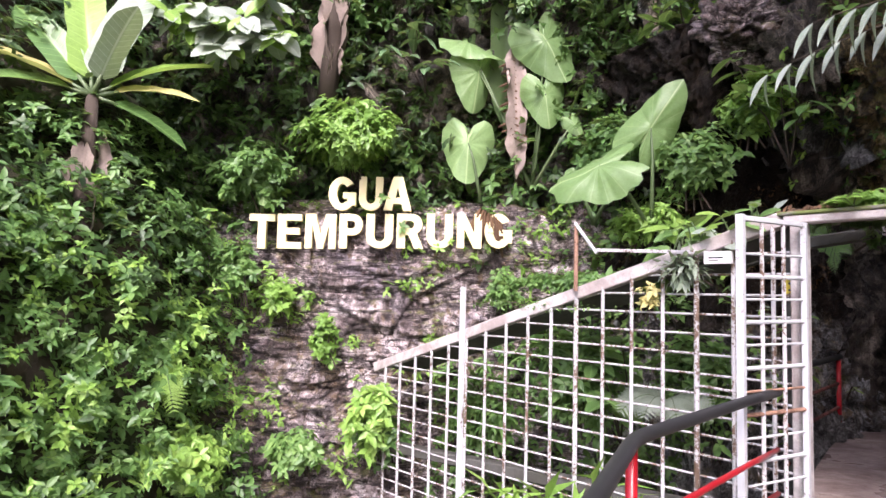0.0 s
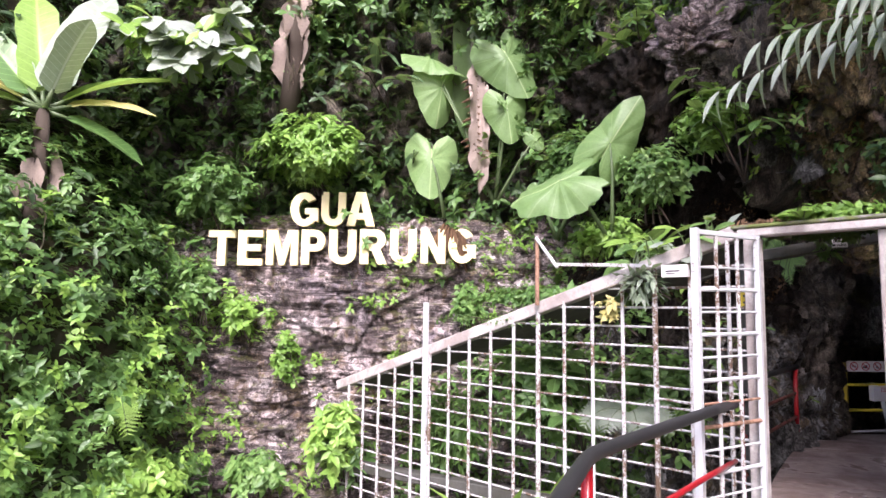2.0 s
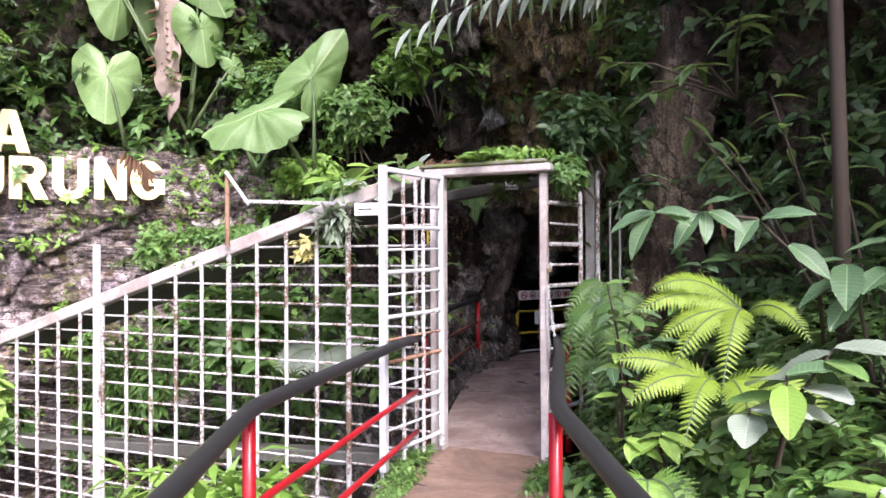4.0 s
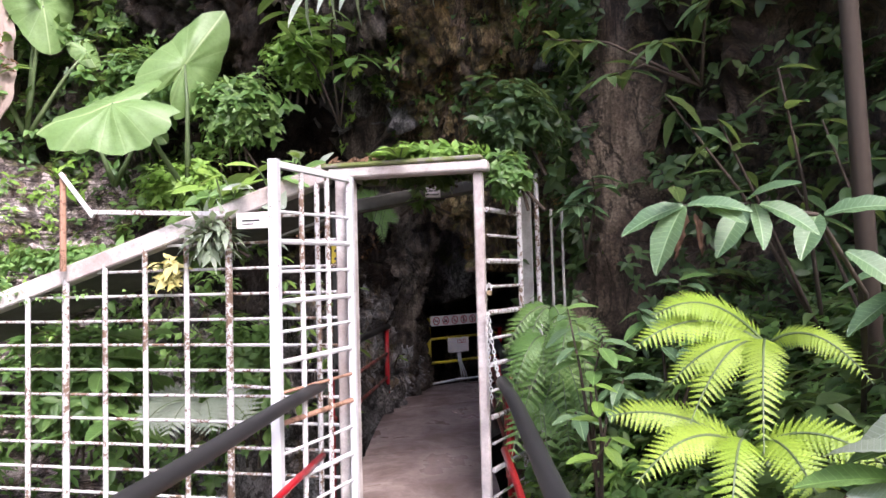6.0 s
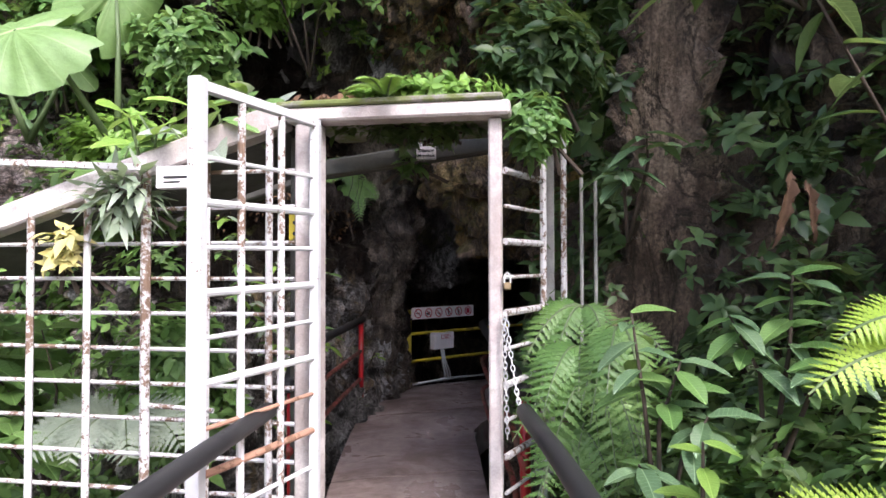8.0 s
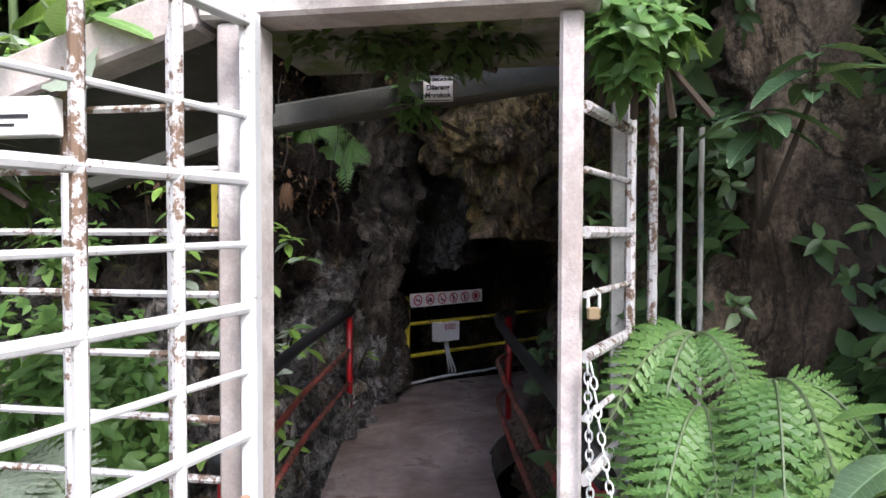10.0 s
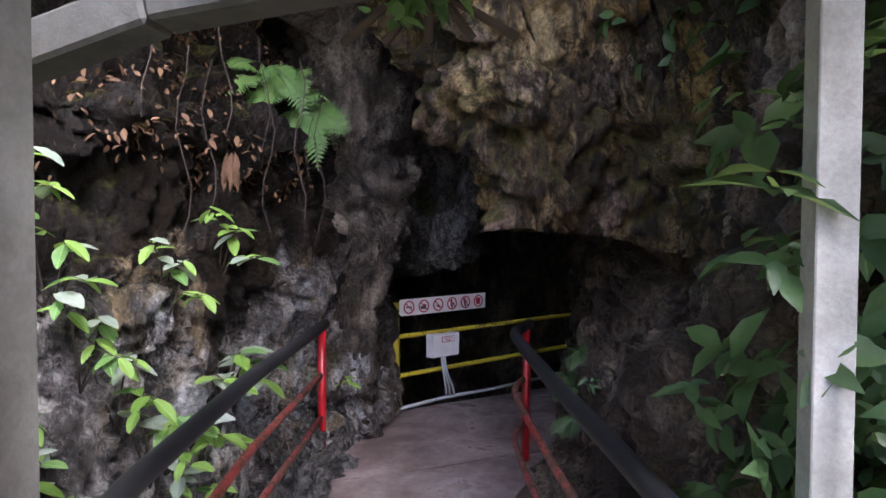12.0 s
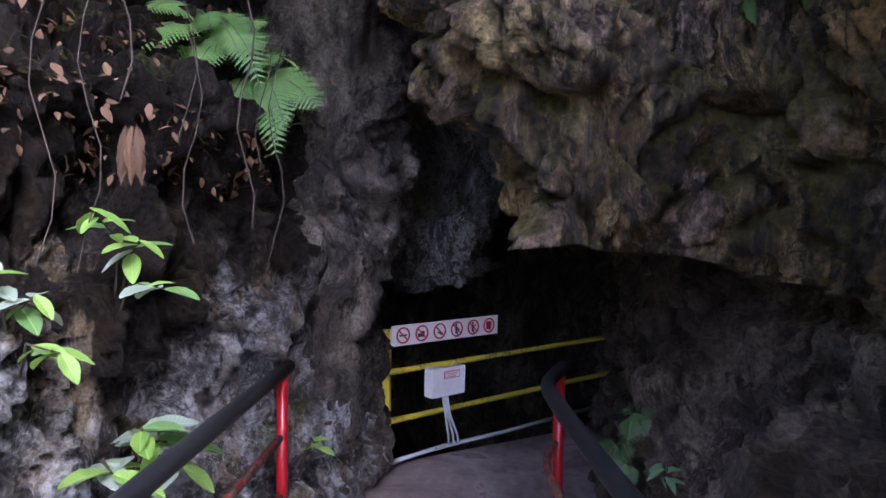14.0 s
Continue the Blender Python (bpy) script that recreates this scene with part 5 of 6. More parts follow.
def frond_mesh(spine, face, pinna, length, shape):
    """One frond as a single connected sheet: leaflets in two rows that share their feet with the midrib."""
    tpl, faces = shape
    n = len(spine) - 1
    verts, polys = [tuple(p) for p in spine], []
    for i in range(n):
        d = (spine[i + 1] - spine[i]).normalized()
        side = d.cross(Vector(face)).normalized()
        top = side.cross(d)
        verts.append(tuple(spine[i] - top * 0.004))
        polys.append((i, i + 1, len(verts) - 1))
        t = i / n
        if i < 2:
            continue
        size = length * pinna * (math.sin(math.pi * (0.1 + 0.88 * t)) ** 0.7) * (0.9 + 0.2 * random.random())
        for sgn in (-1, 1):
            way = (side * sgn + d * (0.28 + 0.3 * t) - top * (0.12 + 0.1 * random.random())).normalized()
            across = way.cross(top).normalized()
            lift = across.cross(way)
            start = len(verts) - 1
            verts += [tuple(spine[i] + size * (across * q[0] + way * q[1] + lift * q[2])) for q in tpl[1:]]
            polys += [tuple(i if q == 0 else start + q for q in f) for f in faces]
    mesh = bpy.data.meshes.new("frond")
    mesh.from_pydata(verts, [], polys)
    return mesh


def fern(base, fronds, material, label, pinna=0.34, gap_share=1.0, face=(0, -0.15, 1), shape=FERN_LEAFLET):
    """fronds: (way, length, droop), or (tip, arch) for a frond that bows over to a known tip."""
    plant = thing("fern", base, label, "fern")
    b = Vector(base)
    n = max(12, int(30 * gap_share))
    for frond in fronds:
        if len(frond) == 3:
            way, length, droop = frond
            w = Vector(way).normalized()
            spine = [b + w * length * t - UP * droop * length * t * t for t in (i / n for i in range(n + 1))]
        else:
            tip, arch = Vector(frond[0]), frond[1]
            length = (tip - b).length
            spine = [b.lerp(tip, t) + UP * arch * length * 4 * t * (1 - t) for t in (i / n for i in range(n + 1))]
        ob = link_mesh("frond", frond_mesh(spine, face, pinna, length, shape), material, plant)
        part("rachis", tube(spine, [0.006 * (1 - 0.8 * i / n) + 0.001 for i in range(n + 1)], 5), STALK, ob)
    return plant


def shrub(base, tips, leaves, material_set, size, label, name="shrub", droop=0.5, stem=0.008, face=(0, -0.25, 1)):
    """A few stems, each with a loose whorl of leaves along its upper part."""
    plant = thing(name, base, label, "shrub")
    b = Vector(base)
    for tip in tips:
        t = Vector(tip)
        bend = b.lerp(t, 0.55) + Vector((random.uniform(-0.05, 0.05), random.uniform(-0.05, 0.05), 0.1))
        part("stem", tube([b, b.lerp(bend, 0.5), bend, t], [stem * 1.6, stem * 1.3, stem, stem * 0.5], 6), BARK, plant, "", True)
        for k in range(leaves):
            a = k * 2.4 + random.uniform(-0.5, 0.5)
            f = 1 - 0.55 * (k / leaves) ** 1.2
            foot = (bend.lerp(t, (f - 0.45) / 0.55) if f > 0.45 else bend)
            way = Vector((math.cos(a), math.sin(a), random.uniform(-droop, 0.35)))
            leaf_on(plant, random.choice(material_set), foot, way, Vector((0.1 * math.cos(a), 0.1 * math.sin(a), 0)) + Vector(face), size * random.uniform(0.65, 1.15))
    return plant


def bush(centre, radii, count, size, material, label, shape=POINTED_LEAF, name="bush", lean=(0.4, -0.35, 0.1)):
    """A rounded, broken mass of small leaves on thin stems."""
    c = Vector(centre)
    plant = thing(name, (c.x, c.y, c.z - radii[2]), label, "bush")
    d = rng.normal(0, 1, (count, 3))
    d /= np.linalg.norm(d, axis=1, keepdims=True)
    r = rng.random((count, 1)) ** 0.4
    lump = np.array([0.75 + 0.5 * noise.noise(Vector(x) * 1.6 + c) for x in d])[:, None]
    feet = np.array(centre) + d * r * lump * np.array(radii)
    ways = d * 0.7 + rng.normal(0, 0.5, (count, 3)) + np.array([lean[0], lean[1], -0.3])
    ups = d * 0.4 + np.array([0, 0, 0.9]) + rng.normal(0, 0.25, (count, 3))
    if shape is SLIM_LEAF or size < 0.06:
        leaf_set = (feet, ways, ups, size * (0.6 + 0.8 * rng.random(count)))
    else:
        few = max(5, count // 4)
        leaf_set = sprigs(feet[:few], d[:few] * 0.6 + np.array([lean[0] * 0.5, lean[1] * 0.5, 0.6]) + rng.normal(0, 0.25, (few, 3)), size, 6)
    link_mesh("foliage", leaf_mesh("foliage", *leaf_set, shape), material, plant)
    for k in range(5):
        p = feet[k * 7 % count]
        part("stem", tube([(c.x - 0.1 * (k - 2), c.y + 0.1, c.z - radii[2]), tuple((p + np.array(centre)) / 2), tuple(p)], [0.012, 0.008, 0.004], 5), BARK, plant)
    return plant


# ---- growth over the rock ----
scatter("creepers", bank, 100000, 0.125, LEAF_MID, "dense mid-green creepers covering the bank", lambda x, y, z: (z < 3.6) & (y > -0.8), lift=0.75, cut=-0.35, scale=0.9)
scatter("creepers", bank, 60000, 0.115, LEAF_BRIGHT, "bright green young creepers on the bank", lambda x, y, z: (z < 2.5) & (y > -0.5), lift=0.85, cut=-0.08, scale=1.3, seed=3)
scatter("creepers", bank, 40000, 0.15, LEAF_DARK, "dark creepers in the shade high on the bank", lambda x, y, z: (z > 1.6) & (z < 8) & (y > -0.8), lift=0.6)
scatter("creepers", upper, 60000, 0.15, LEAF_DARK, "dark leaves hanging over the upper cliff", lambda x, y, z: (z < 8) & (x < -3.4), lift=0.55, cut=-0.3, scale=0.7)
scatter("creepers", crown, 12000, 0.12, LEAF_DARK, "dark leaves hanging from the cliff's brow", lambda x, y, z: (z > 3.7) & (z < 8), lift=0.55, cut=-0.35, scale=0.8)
scatter("creepers", crown, 24000, 0.11, LEAF_BRIGHT, "green leaves on the cliff's brow", lambda x, y, z: (z > 3.5) & (z < 7), lift=0.65, cut=-0.15, scale=1.0, seed=8)
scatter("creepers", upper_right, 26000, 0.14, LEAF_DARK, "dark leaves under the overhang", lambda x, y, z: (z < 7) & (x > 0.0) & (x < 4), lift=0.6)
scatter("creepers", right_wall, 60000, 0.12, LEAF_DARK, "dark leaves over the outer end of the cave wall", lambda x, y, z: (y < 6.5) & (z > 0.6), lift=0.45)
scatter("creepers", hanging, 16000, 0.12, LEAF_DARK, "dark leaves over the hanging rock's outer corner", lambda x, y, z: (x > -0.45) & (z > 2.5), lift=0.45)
scatter("creepers", hanging, 9000, 0.085, LEAF_MID, "leaves clinging to the hanging rock above the gate", lambda x, y, z: (z > 3.0), lift=0.3, cut=0.0, scale=1.5, seed=6)
scatter("creepers", upper, 64000, 0.14, LEAF_MID, "green leaves on the upper cliff", lambda x, y, z: (z < 7) & (x < -3.4), lift=0.75, cut=-0.15, scale=0.8, seed=5)
scatter("creepers", cliff, 24000, 0.09, LEAF_BRIGHT, "tufts of green leaves in cliff cracks", lambda x, y, z: (x < -5.4), lift=0.22, cut=0.24, scale=1.1, seed=2)
scatter("creepers", cliff, 5000, 0.13, LEAF_BRIGHT, "small ferns and leaves over the cliff's top edge", lambda x, y, z: (z > 2.55) | ((x > -5.9) & (z > 1.9)), lift=0.35)
scatter("creepers", cliff, 20000, 0.12, LEAF_MID, "leaves filling the rock behind the lattice", lambda x, y, z: (x > -6.6) & (z < 1.6), lift=0.5, cut=-0.35, scale=1.2, seed=4)
scatter("creepers", left_wall, 24000, 0.12, LEAF_MID, "leaves on the wall behind the lattice", lambda x, y, z: (x < -3.45) & (y < 8.0) & (z < 2.6), lift=0.45, cut=-0.4, scale=1.3)
# Dark leaf colour here helps imitate the bank's deep shade.
scatter("creepers", right_face, 32000, 0.13, LEAF_DARK, "dense shrub leaves before the rock, coloured dark to deepen shade", None, lift=0.7)
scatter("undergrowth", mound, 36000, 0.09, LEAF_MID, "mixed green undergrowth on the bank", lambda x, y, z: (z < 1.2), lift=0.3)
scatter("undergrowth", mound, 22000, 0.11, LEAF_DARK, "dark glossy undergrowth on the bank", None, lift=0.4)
scatter("undergrowth", mound, 16000, 0.075, LEAF_BRIGHT, "bright seedlings at the walkway's edge", lambda x, y, z: (z < 0.5), lift=0.3, cut=-0.1, scale=1.5)
scatter("leaf_litter", left_wall, 30000, 0.05, LEAF_DEAD, "brown dead leaves caught on the upper ledge", lambda x, y, z: (z > 1.75) & (z < 3.0) & (y < 8.8) & (x > -4.5), lift=0.05, cut=-0.1, scale=2.0, shape=FINE_LEAF, leaves=1, category="leaf litter")

bush((-7.45, 4.95, 3.75), (1.15, 0.75, 0.62), 3800, 0.13, LEAF_BRIGHT, "lime-green bush spilling above the letters")
bush((-8.45, 4.0, 3.2), (0.9, 0.7, 0.6), 2400, 0.12, LEAF_MID, "green bush on the shoulder of the cliff")
bush((-7.95, 4.2, 1.5), (0.4, 0.35, 0.4), 420, 0.12, LEAF_BRIGHT, "light green tuft rooted in the cliff")
bush((-7.5, 4.7, 0.95), (0.28, 0.25, 0.45), 380, 0.10, LEAF_BRIGHT, "light green tuft rooted in the cliff")
bush((-6.8, 5.2, -0.3), (0.5, 0.45, 0.5), 700, 0.15, LEAF_MID, "leafy tuft at the foot of the cliff")
bush((-7.5, 4.35, -0.55), (0.6, 0.4, 0.35), 700, 0.14, LEAF_MID, "leafy tuft at the foot of the cliff")
bush((-8.3, 3.75, 1.9), (0.4, 0.4, 0.6), 500, 0.12, LEAF_MID, "tuft hanging at the cliff's corner")
bush((-8.0, 2.9, -0.5), (0.9, 0.9, 0.5), 1500, 0.14, LEAF_BRIGHT, "bright bush at the bank's foot")
bush((-5.85, 6.5, 1.65), (0.35, 0.3, 0.45), 380, 0.11, LEAF_MID, "mossy tuft beside the last letter")
bush((-4.2, 6.0, 0.7), (0.8, 0.4, 0.75), 1500, 0.14, LEAF_MID, "broad green shrub behind the lattice")
shrub((-3.7, 6.1, 0.0), [(-3.9, 5.8, 0.9), (-3.5, 5.8, 1.1), (-4.3, 5.9, 0.6), (-3.6, 5.7, 0.5)], 7, OVAL_MID, 0.4, "broad-leaved plant seen through the lattice")
bush((-3.0, 6.4, 0.7), (0.6, 0.4, 0.8), 1300, 0.12, LEAF_MID, "green shrub behind the lattice by the gate")
fern((-3.1, 6.0, 0.5), [((math.cos(a), math.sin(a), 0.9), 0.7, 0.8) for a in (-0.3, -0.9, -1.5, -2.1, -2.7)], LEAF_PALE, "pale fern seen through the lattice", 0.3, 0.6, (0.1, -0.7, 0.7))
bush((-5.6, 6.0, 0.1), (0.9, 0.4, 0.7), 900, 0.17, LEAF_MID, "green shrub behind the lattice", SLIM_LEAF)
for bx, by, bz in ((-2.7, 7.2, 0.9), (-2.8, 6.95, 0.4), (-2.56, 7.3, 0.1), (-2.85, 7.0, 1.4), (-2.92, 6.85, 0.75), (-2.62, 7.45, 1.3), (-2.5, 7.5, 0.25), (-2.6, 7.3, 0.6), (-2.75, 7.05, 1.1), (-2.5, 7.75, 1.45), (-2.9, 6.9, 1.75)):
    shrub((bx - 0.2, by + 0.15, bz - 0.25), [(bx, by, bz + 0.1), (bx + 0.12, by - 0.05, bz - 0.05), (bx - 0.1, by - 0.1, bz + 0.2)], 6, CAVE_LEAVES, 0.12, "light green climber on the sunlit cave wall", droop=0.8, stem=0.004)
bush((-3.6, 4.6, -0.65), (0.8, 0.35, 0.5), 420, 0.28, LEAF_BRIGHT, "strap-leaved plant below the lattice", SLIM_LEAF)
bush((-2.2, 3.6, -0.1), (0.4, 0.5, 0.5), 300, 0.28, LEAF_BRIGHT, "strap-leaved plant beside the walkway", SLIM_LEAF)
bush((-6.6, 4.9, 0.0), (0.45, 0.4, 0.55), 600, 0.16, LEAF_BRIGHT, "bright leafy plant at the lattice's low end")

bush((-3.4, 7.05, 3.2), (0.7, 0.4, 0.6), 1500, 0.11, LEAF_MID, "leafy shrub on the cliff behind the gate")
bush((-2.75, 7.2, 3.75), (0.5, 0.35, 0.5), 1000, 0.11, LEAF_BRIGHT, "bright leafy shrub on the cliff behind the gate")
bush((-4.6, 7.2, 3.5), (0.7, 0.4, 0.7), 1400, 0.12, LEAF_MID, "green shrub beside the taro clump")
bush((-3.9, 6.9, 2.45), (0.7, 0.35, 0.3), 800, 0.1, LEAF_BRIGHT, "young weeds above the sloping beam")

# plants on the roof of the gate and the sloping beam
bush((-1.05, 5.25, 2.27), (0.45, 0.2, 0.08), 900, 0.07, LEAF_BRIGHT, "low bright ferns on the roof slab")
bush((-0.55, 5.3, 2.12), (0.16, 0.2, 0.22), 420, 0.085, LEAF_MID, "dark leaves hanging over the roof's corner")
bush((-0.55, 5.65, 2.55), (0.42, 0.4, 0.38), 1300, 0.1, LEAF_DARK, "dark shrub growing over the roof")
bush((-1.15, 5.6, 2.17), (0.5, 0.3, 0.05), 500, 0.07, LEAF_DARK, "roots and leaves hanging beneath the roof")
bush((-1.3, 6.1, 2.1), (0.1, 0.08, 0.12), 60, 0.1, LEAF_MID, "small fern tuft rooted on the inner beam")
bush((-1.5, 5.25, 2.23), (0.3, 0.2, 0.04), 160, 0.06, LEAF_DEAD, "dead leaves and moss on the roof slab")
fern((-1.2, 5.12, 2.22), [((math.cos(a), math.sin(a), 1.1), 0.28, 0.6) for a in (0.2, 1.2, 2.2, 3.2, 4.2, 5.2)], LEAF_BRIGHT, "bird's nest fern on the roof edge", 0.2)


def ginger(base, leaves, mesh_set, size, label):
    """A loose clump: leaves on short stalks, leaning every way and drooping at different angles."""
    plant = thing("ginger_plant", base, label, "plant")
    for k in range(leaves):
        a = random.uniform(0, 2 * math.pi)
        rise = random.uniform(0.05, 1.1)
        w = Vector((math.cos(a), 0.7 * math.sin(a) - 0.3, rise)).normalized()
        b = Vector(base) + Vector((random.uniform(-0.16, 0.16), random.uniform(-0.08, 0.08), 0))
        foot = b + Vector((w.x * 0.6, w.y * 0.6, 0.6 + 0.6 * rise)).normalized() * random.uniform(0.08, 0.28)
        part("stalk", tube([b, b.lerp(foot, 0.6) + UP * 0.02, foot], [0.009, 0.007, 0.005], 5), STALK, plant)
        w.z -= random.uniform(0.1, 0.7)
        leaf_on(plant, random.choice(mesh_set), foot, w, (random.uniform(-0.5, 0.5), random.uniform(-0.8, -0.1), random.uniform(0.4, 1.0)), size * random.uniform(0.55, 1.2))
    return plant


MIXED = OVAL_BRIGHT + OVAL_MID + OVAL_PALE[:1]
ginger((-2.25, 5.2, 1.95), 15, MIXED, 0.27, "broad pale-green ginger leaves beside the gate")
ginger((-1.95, 5.3, 2.05), 10, MIXED, 0.22, "small ginger clump behind the gate leaf")
ginger((-2.65, 5.5, 1.85), 13, MIXED, 0.26, "ginger clump over the sloping beam")
ginger((-3.2, 6.4, 2.1), 13, OVAL_MID + OVAL_BRIGHT[:1], 0.3, "broad green leaves behind the sloping beam")
bush((-2.45, 5.1, 1.82), (0.25, 0.12, 0.16), 160, 0.14, LEAF_PALE, "pale drooping weeds on the sloping beam", SLIM_LEAF)
bush((-2.75, 5.08, 1.55), (0.12, 0.06, 0.2), 70, 0.1, LEAF_YELLOW, "yellowing climber on the lattice")
bush((-4.2, 5.15, 1.45), (1.3, 0.1, 0.05), 260, 0.05, LEAF_MID, "moss and weeds along the sloping beam")
shrub((-8.5, 3.8, 4.8), [(-7.95, 2.85, 5.2), (-7.55, 3.35, 5.05), (-7.25, 3.75, 4.85), (-7.7, 3.15, 4.65), (-8.2, 2.6, 5.1), (-7.4, 3.6, 5.35), (-7.8, 3.0, 4.95)], 20, OVAL_PALE + OVAL_BRIGHT[:1], 0.42, "pale broad-leaved shrub high on the cliff", droop=0.9, face=(0.75, -0.7, 0.6))
shrub((-6.9, 5.9, 4.5), [(-6.75, 5.55, 5.4), (-7.0, 5.2, 5.05), (-6.55, 5.75, 4.85)], 6, OVAL_GLOSSY, 0.4, "blue-green shrub on the upper cliff")
shrub((-2.4, 7.3, 3.0), [(-2.3, 6.9, 4.0), (-2.7, 6.8, 3.8), (-2.1, 7.0, 3.6), (-2.9, 7.0, 4.3)], 8, OVAL_MID, 0.3, "climber with rounded leaves by the hanging rock")
shrub((-3.6, 7.4, 4.6), [(-3.5, 7.0, 5.3), (-3.9, 7.0, 5.0), (-3.2, 7.1, 4.9)], 7, OVAL_MID, 0.34, "broad-leaved climber on the upper cliff")

bush((-1.62, 4.7, 0.03), (0.1, 0.55, 0.05), 700, 0.045, LEAF_MID, "moss and weeds along the walkway edge by the gate", name="moss")
bush((-1.5, 4.25, 0.02), (0.12, 0.5, 0.035), 900, 0.035, LEAF_MID, "low moss spreading over the walkway's edge", name="moss")
bush((-0.66, 4.75, 0.03), (0.1, 0.45, 0.05), 500, 0.045, LEAF_MID, "moss and weeds along the walkway edge", name="moss")
bush((-3.6, 5.65, 1.72), (1.6, 0.35, 0.12), 1500, 0.1, LEAF_MID, "weeds growing on the sloping roof")

fern((-7.75, 2.65, 0.62), [((-7.55, 2.75, 0.05), 0.15)], LEAF_BRIGHT, "single pale fern frond among the creepers", 0.36, 0.6, (0.7, -0.5, 0.4))

# ---- ferns and shrubs beside the walkway ----
LEANING = (-0.1, -0.75, 0.65)
fern((0.55, 4.1, 1.2), [((0.1, 3.88, 1.33), 0.2), ((0.03, 3.85, 1.22), 0.17), ((0.14, 3.8, 1.09), 0.14), ((0.2, 3.75, 0.97), 0.2), ((0.42, 3.7, 0.88), 0.28), ((0.8, 3.8, 1.1), 0.25)], LEAF_LIME, "large lime-green fern beside the handrail", 0.165, 0.95, LEANING)
fern((0.42, 3.9, 0.84), [((-0.08, 3.78, 0.98), 0.12), ((0.0, 3.6, 0.8), 0.2), ((0.25, 3.45, 0.66), 0.3), ((0.55, 3.4, 0.64), 0.3), ((0.86, 3.6, 0.76), 0.25)], LEAF_LIME, "low lime-green fern under the larger one", 0.17, 0.85, LEANING)
fern((0.1, 3.45, 0.5), [((-0.06, 3.25, 0.3), 0.3), ((0.12, 3.15, 0.2), 0.3), ((0.32, 3.2, 0.25), 0.3)], LEAF_BRIGHT, "small drooping fern at the handrail's foot", 0.3, 0.7, LEANING)
for x, y, z in [(-0.36, 5.42, 1.1), (-0.28, 5.45, 0.85), (-0.34, 5.6, 1.28), (-0.3, 5.3, 1.0), (-0.2, 5.35, 1.2), (-0.42, 5.35, 0.75)]:
    fern((x, y, z), [((math.cos(a), math.sin(a), random.uniform(0.1, 0.7)), random.uniform(0.26, 0.42), random.uniform(0.9, 1.7)) for a in (random.uniform(-2.9, -0.3) for k in range(7))],
         LEAF_MID, "green drooping fern against the side lattice", 0.3, 0.5, (0, -0.8, 0.6), WIDE_LEAFLET)
ribbed = thing("shrub", (0.95, 4.3, 0.9), "tall shrub with large ribbed glossy leaves", "shrub")
part("stem", tube([(0.95, 4.3, 0.8), (0.85, 3.95, 1.4), (0.55, 3.5, 1.66), (0.32, 3.37, 1.69), (0.14, 3.33, 1.69)], [0.011, 0.009, 0.007, 0.005, 0.004], 6), BARK, ribbed, "", True)
for foot, way, size, kind in (((0.14, 3.33, 1.69), (-0.14, -0.1, -0.2), 0.25, 0), ((0.14, 3.33, 1.69), (-0.23, -0.05, -0.05), 0.22, 1), ((0.13, 3.33, 1.7), (-0.03, -0.12, 0.08), 0.13, 2),
                              ((0.15, 3.33, 1.69), (0.14, -0.1, 0.01), 0.2, 1), ((0.2, 3.34, 1.69), (0.07, -0.12, -0.03), 0.17, 2), ((0.32, 3.37, 1.69), (-0.12, -0.1, -0.15), 0.21, 0),
                              ((0.32, 3.37, 1.7), (0.08, -0.1, 0.06), 0.18, 2), ((0.36, 3.38, 1.69), (0.12, -0.1, -0.06), 0.2, 1), ((0.34, 3.37, 1.69), (0.02, -0.12, -0.14), 0.17, 0),
                              ((0.55, 3.5, 1.66), (-0.1, -0.15, -0.1), 0.22, 2), ((0.57, 3.5, 1.66), (0.15, -0.12, 0.05), 0.24, 0), ((0.7, 3.7, 1.55), (0.15, -0.15, -0.12), 0.25, 1)):
    leaf_on(ribbed, OVAL_GLOSSY[kind], foot, way, (random.uniform(-0.3, 0.3), -0.6, 0.75), size * 0.85)
# Darker leaf meshes on this high shrub partly replace shade the overhang lacks.
shrub((1.1, 5.1, 1.1), [(0.25, 4.4, 2.3), (0.45, 4.3, 2.15), (0.7, 4.3, 2.35)], 5, LANCE_DARK + OVAL_GLOSSY[:1], 0.24, "tall shrub with quilted hanging leaves", droop=0.9)
shrub((0.55, 3.4, 0.4), [(0.62, 3.2, 1.05), (0.8, 3.3, 1.15), (0.5, 3.25, 0.9)], 7, SUNLIT, 0.24, "shrub with wide grey-green ribbed leaves")
shrub((0.6, 2.9, 0.1), [(0.5, 2.75, 0.55), (0.7, 2.8, 0.6), (0.85, 2.9, 0.75)], 8, SUNLIT, 0.22, "low shrub with pale ribbed leaves")
shrub((0.2, 3.9, 0.25), [(-0.02, 3.75, 0.6), (0.15, 3.7, 0.65), (0.3, 3.75, 0.6)], 7, OVAL_BRIGHT, 0.2, "fresh green seedlings beside the handrail")
shrub((-0.1, 4.4, 0.3), [(-0.11, 4.16, 1.03), (-0.05, 4.2, 0.8)], 5, OVAL_BRIGHT, 0.14, "slender sapling with yellow-green leaves", droop=0.4)
shrub((-0.1, 4.9, 0.4), [(-0.22, 4.71, 1.32), (-0.05, 4.75, 1.15), (0.05, 4.8, 0.95), (-0.2, 4.7, 0.8)], 10, OVAL_MID + OVAL_GLOSSY, 0.17, "mid-green shrub beside the ferns")
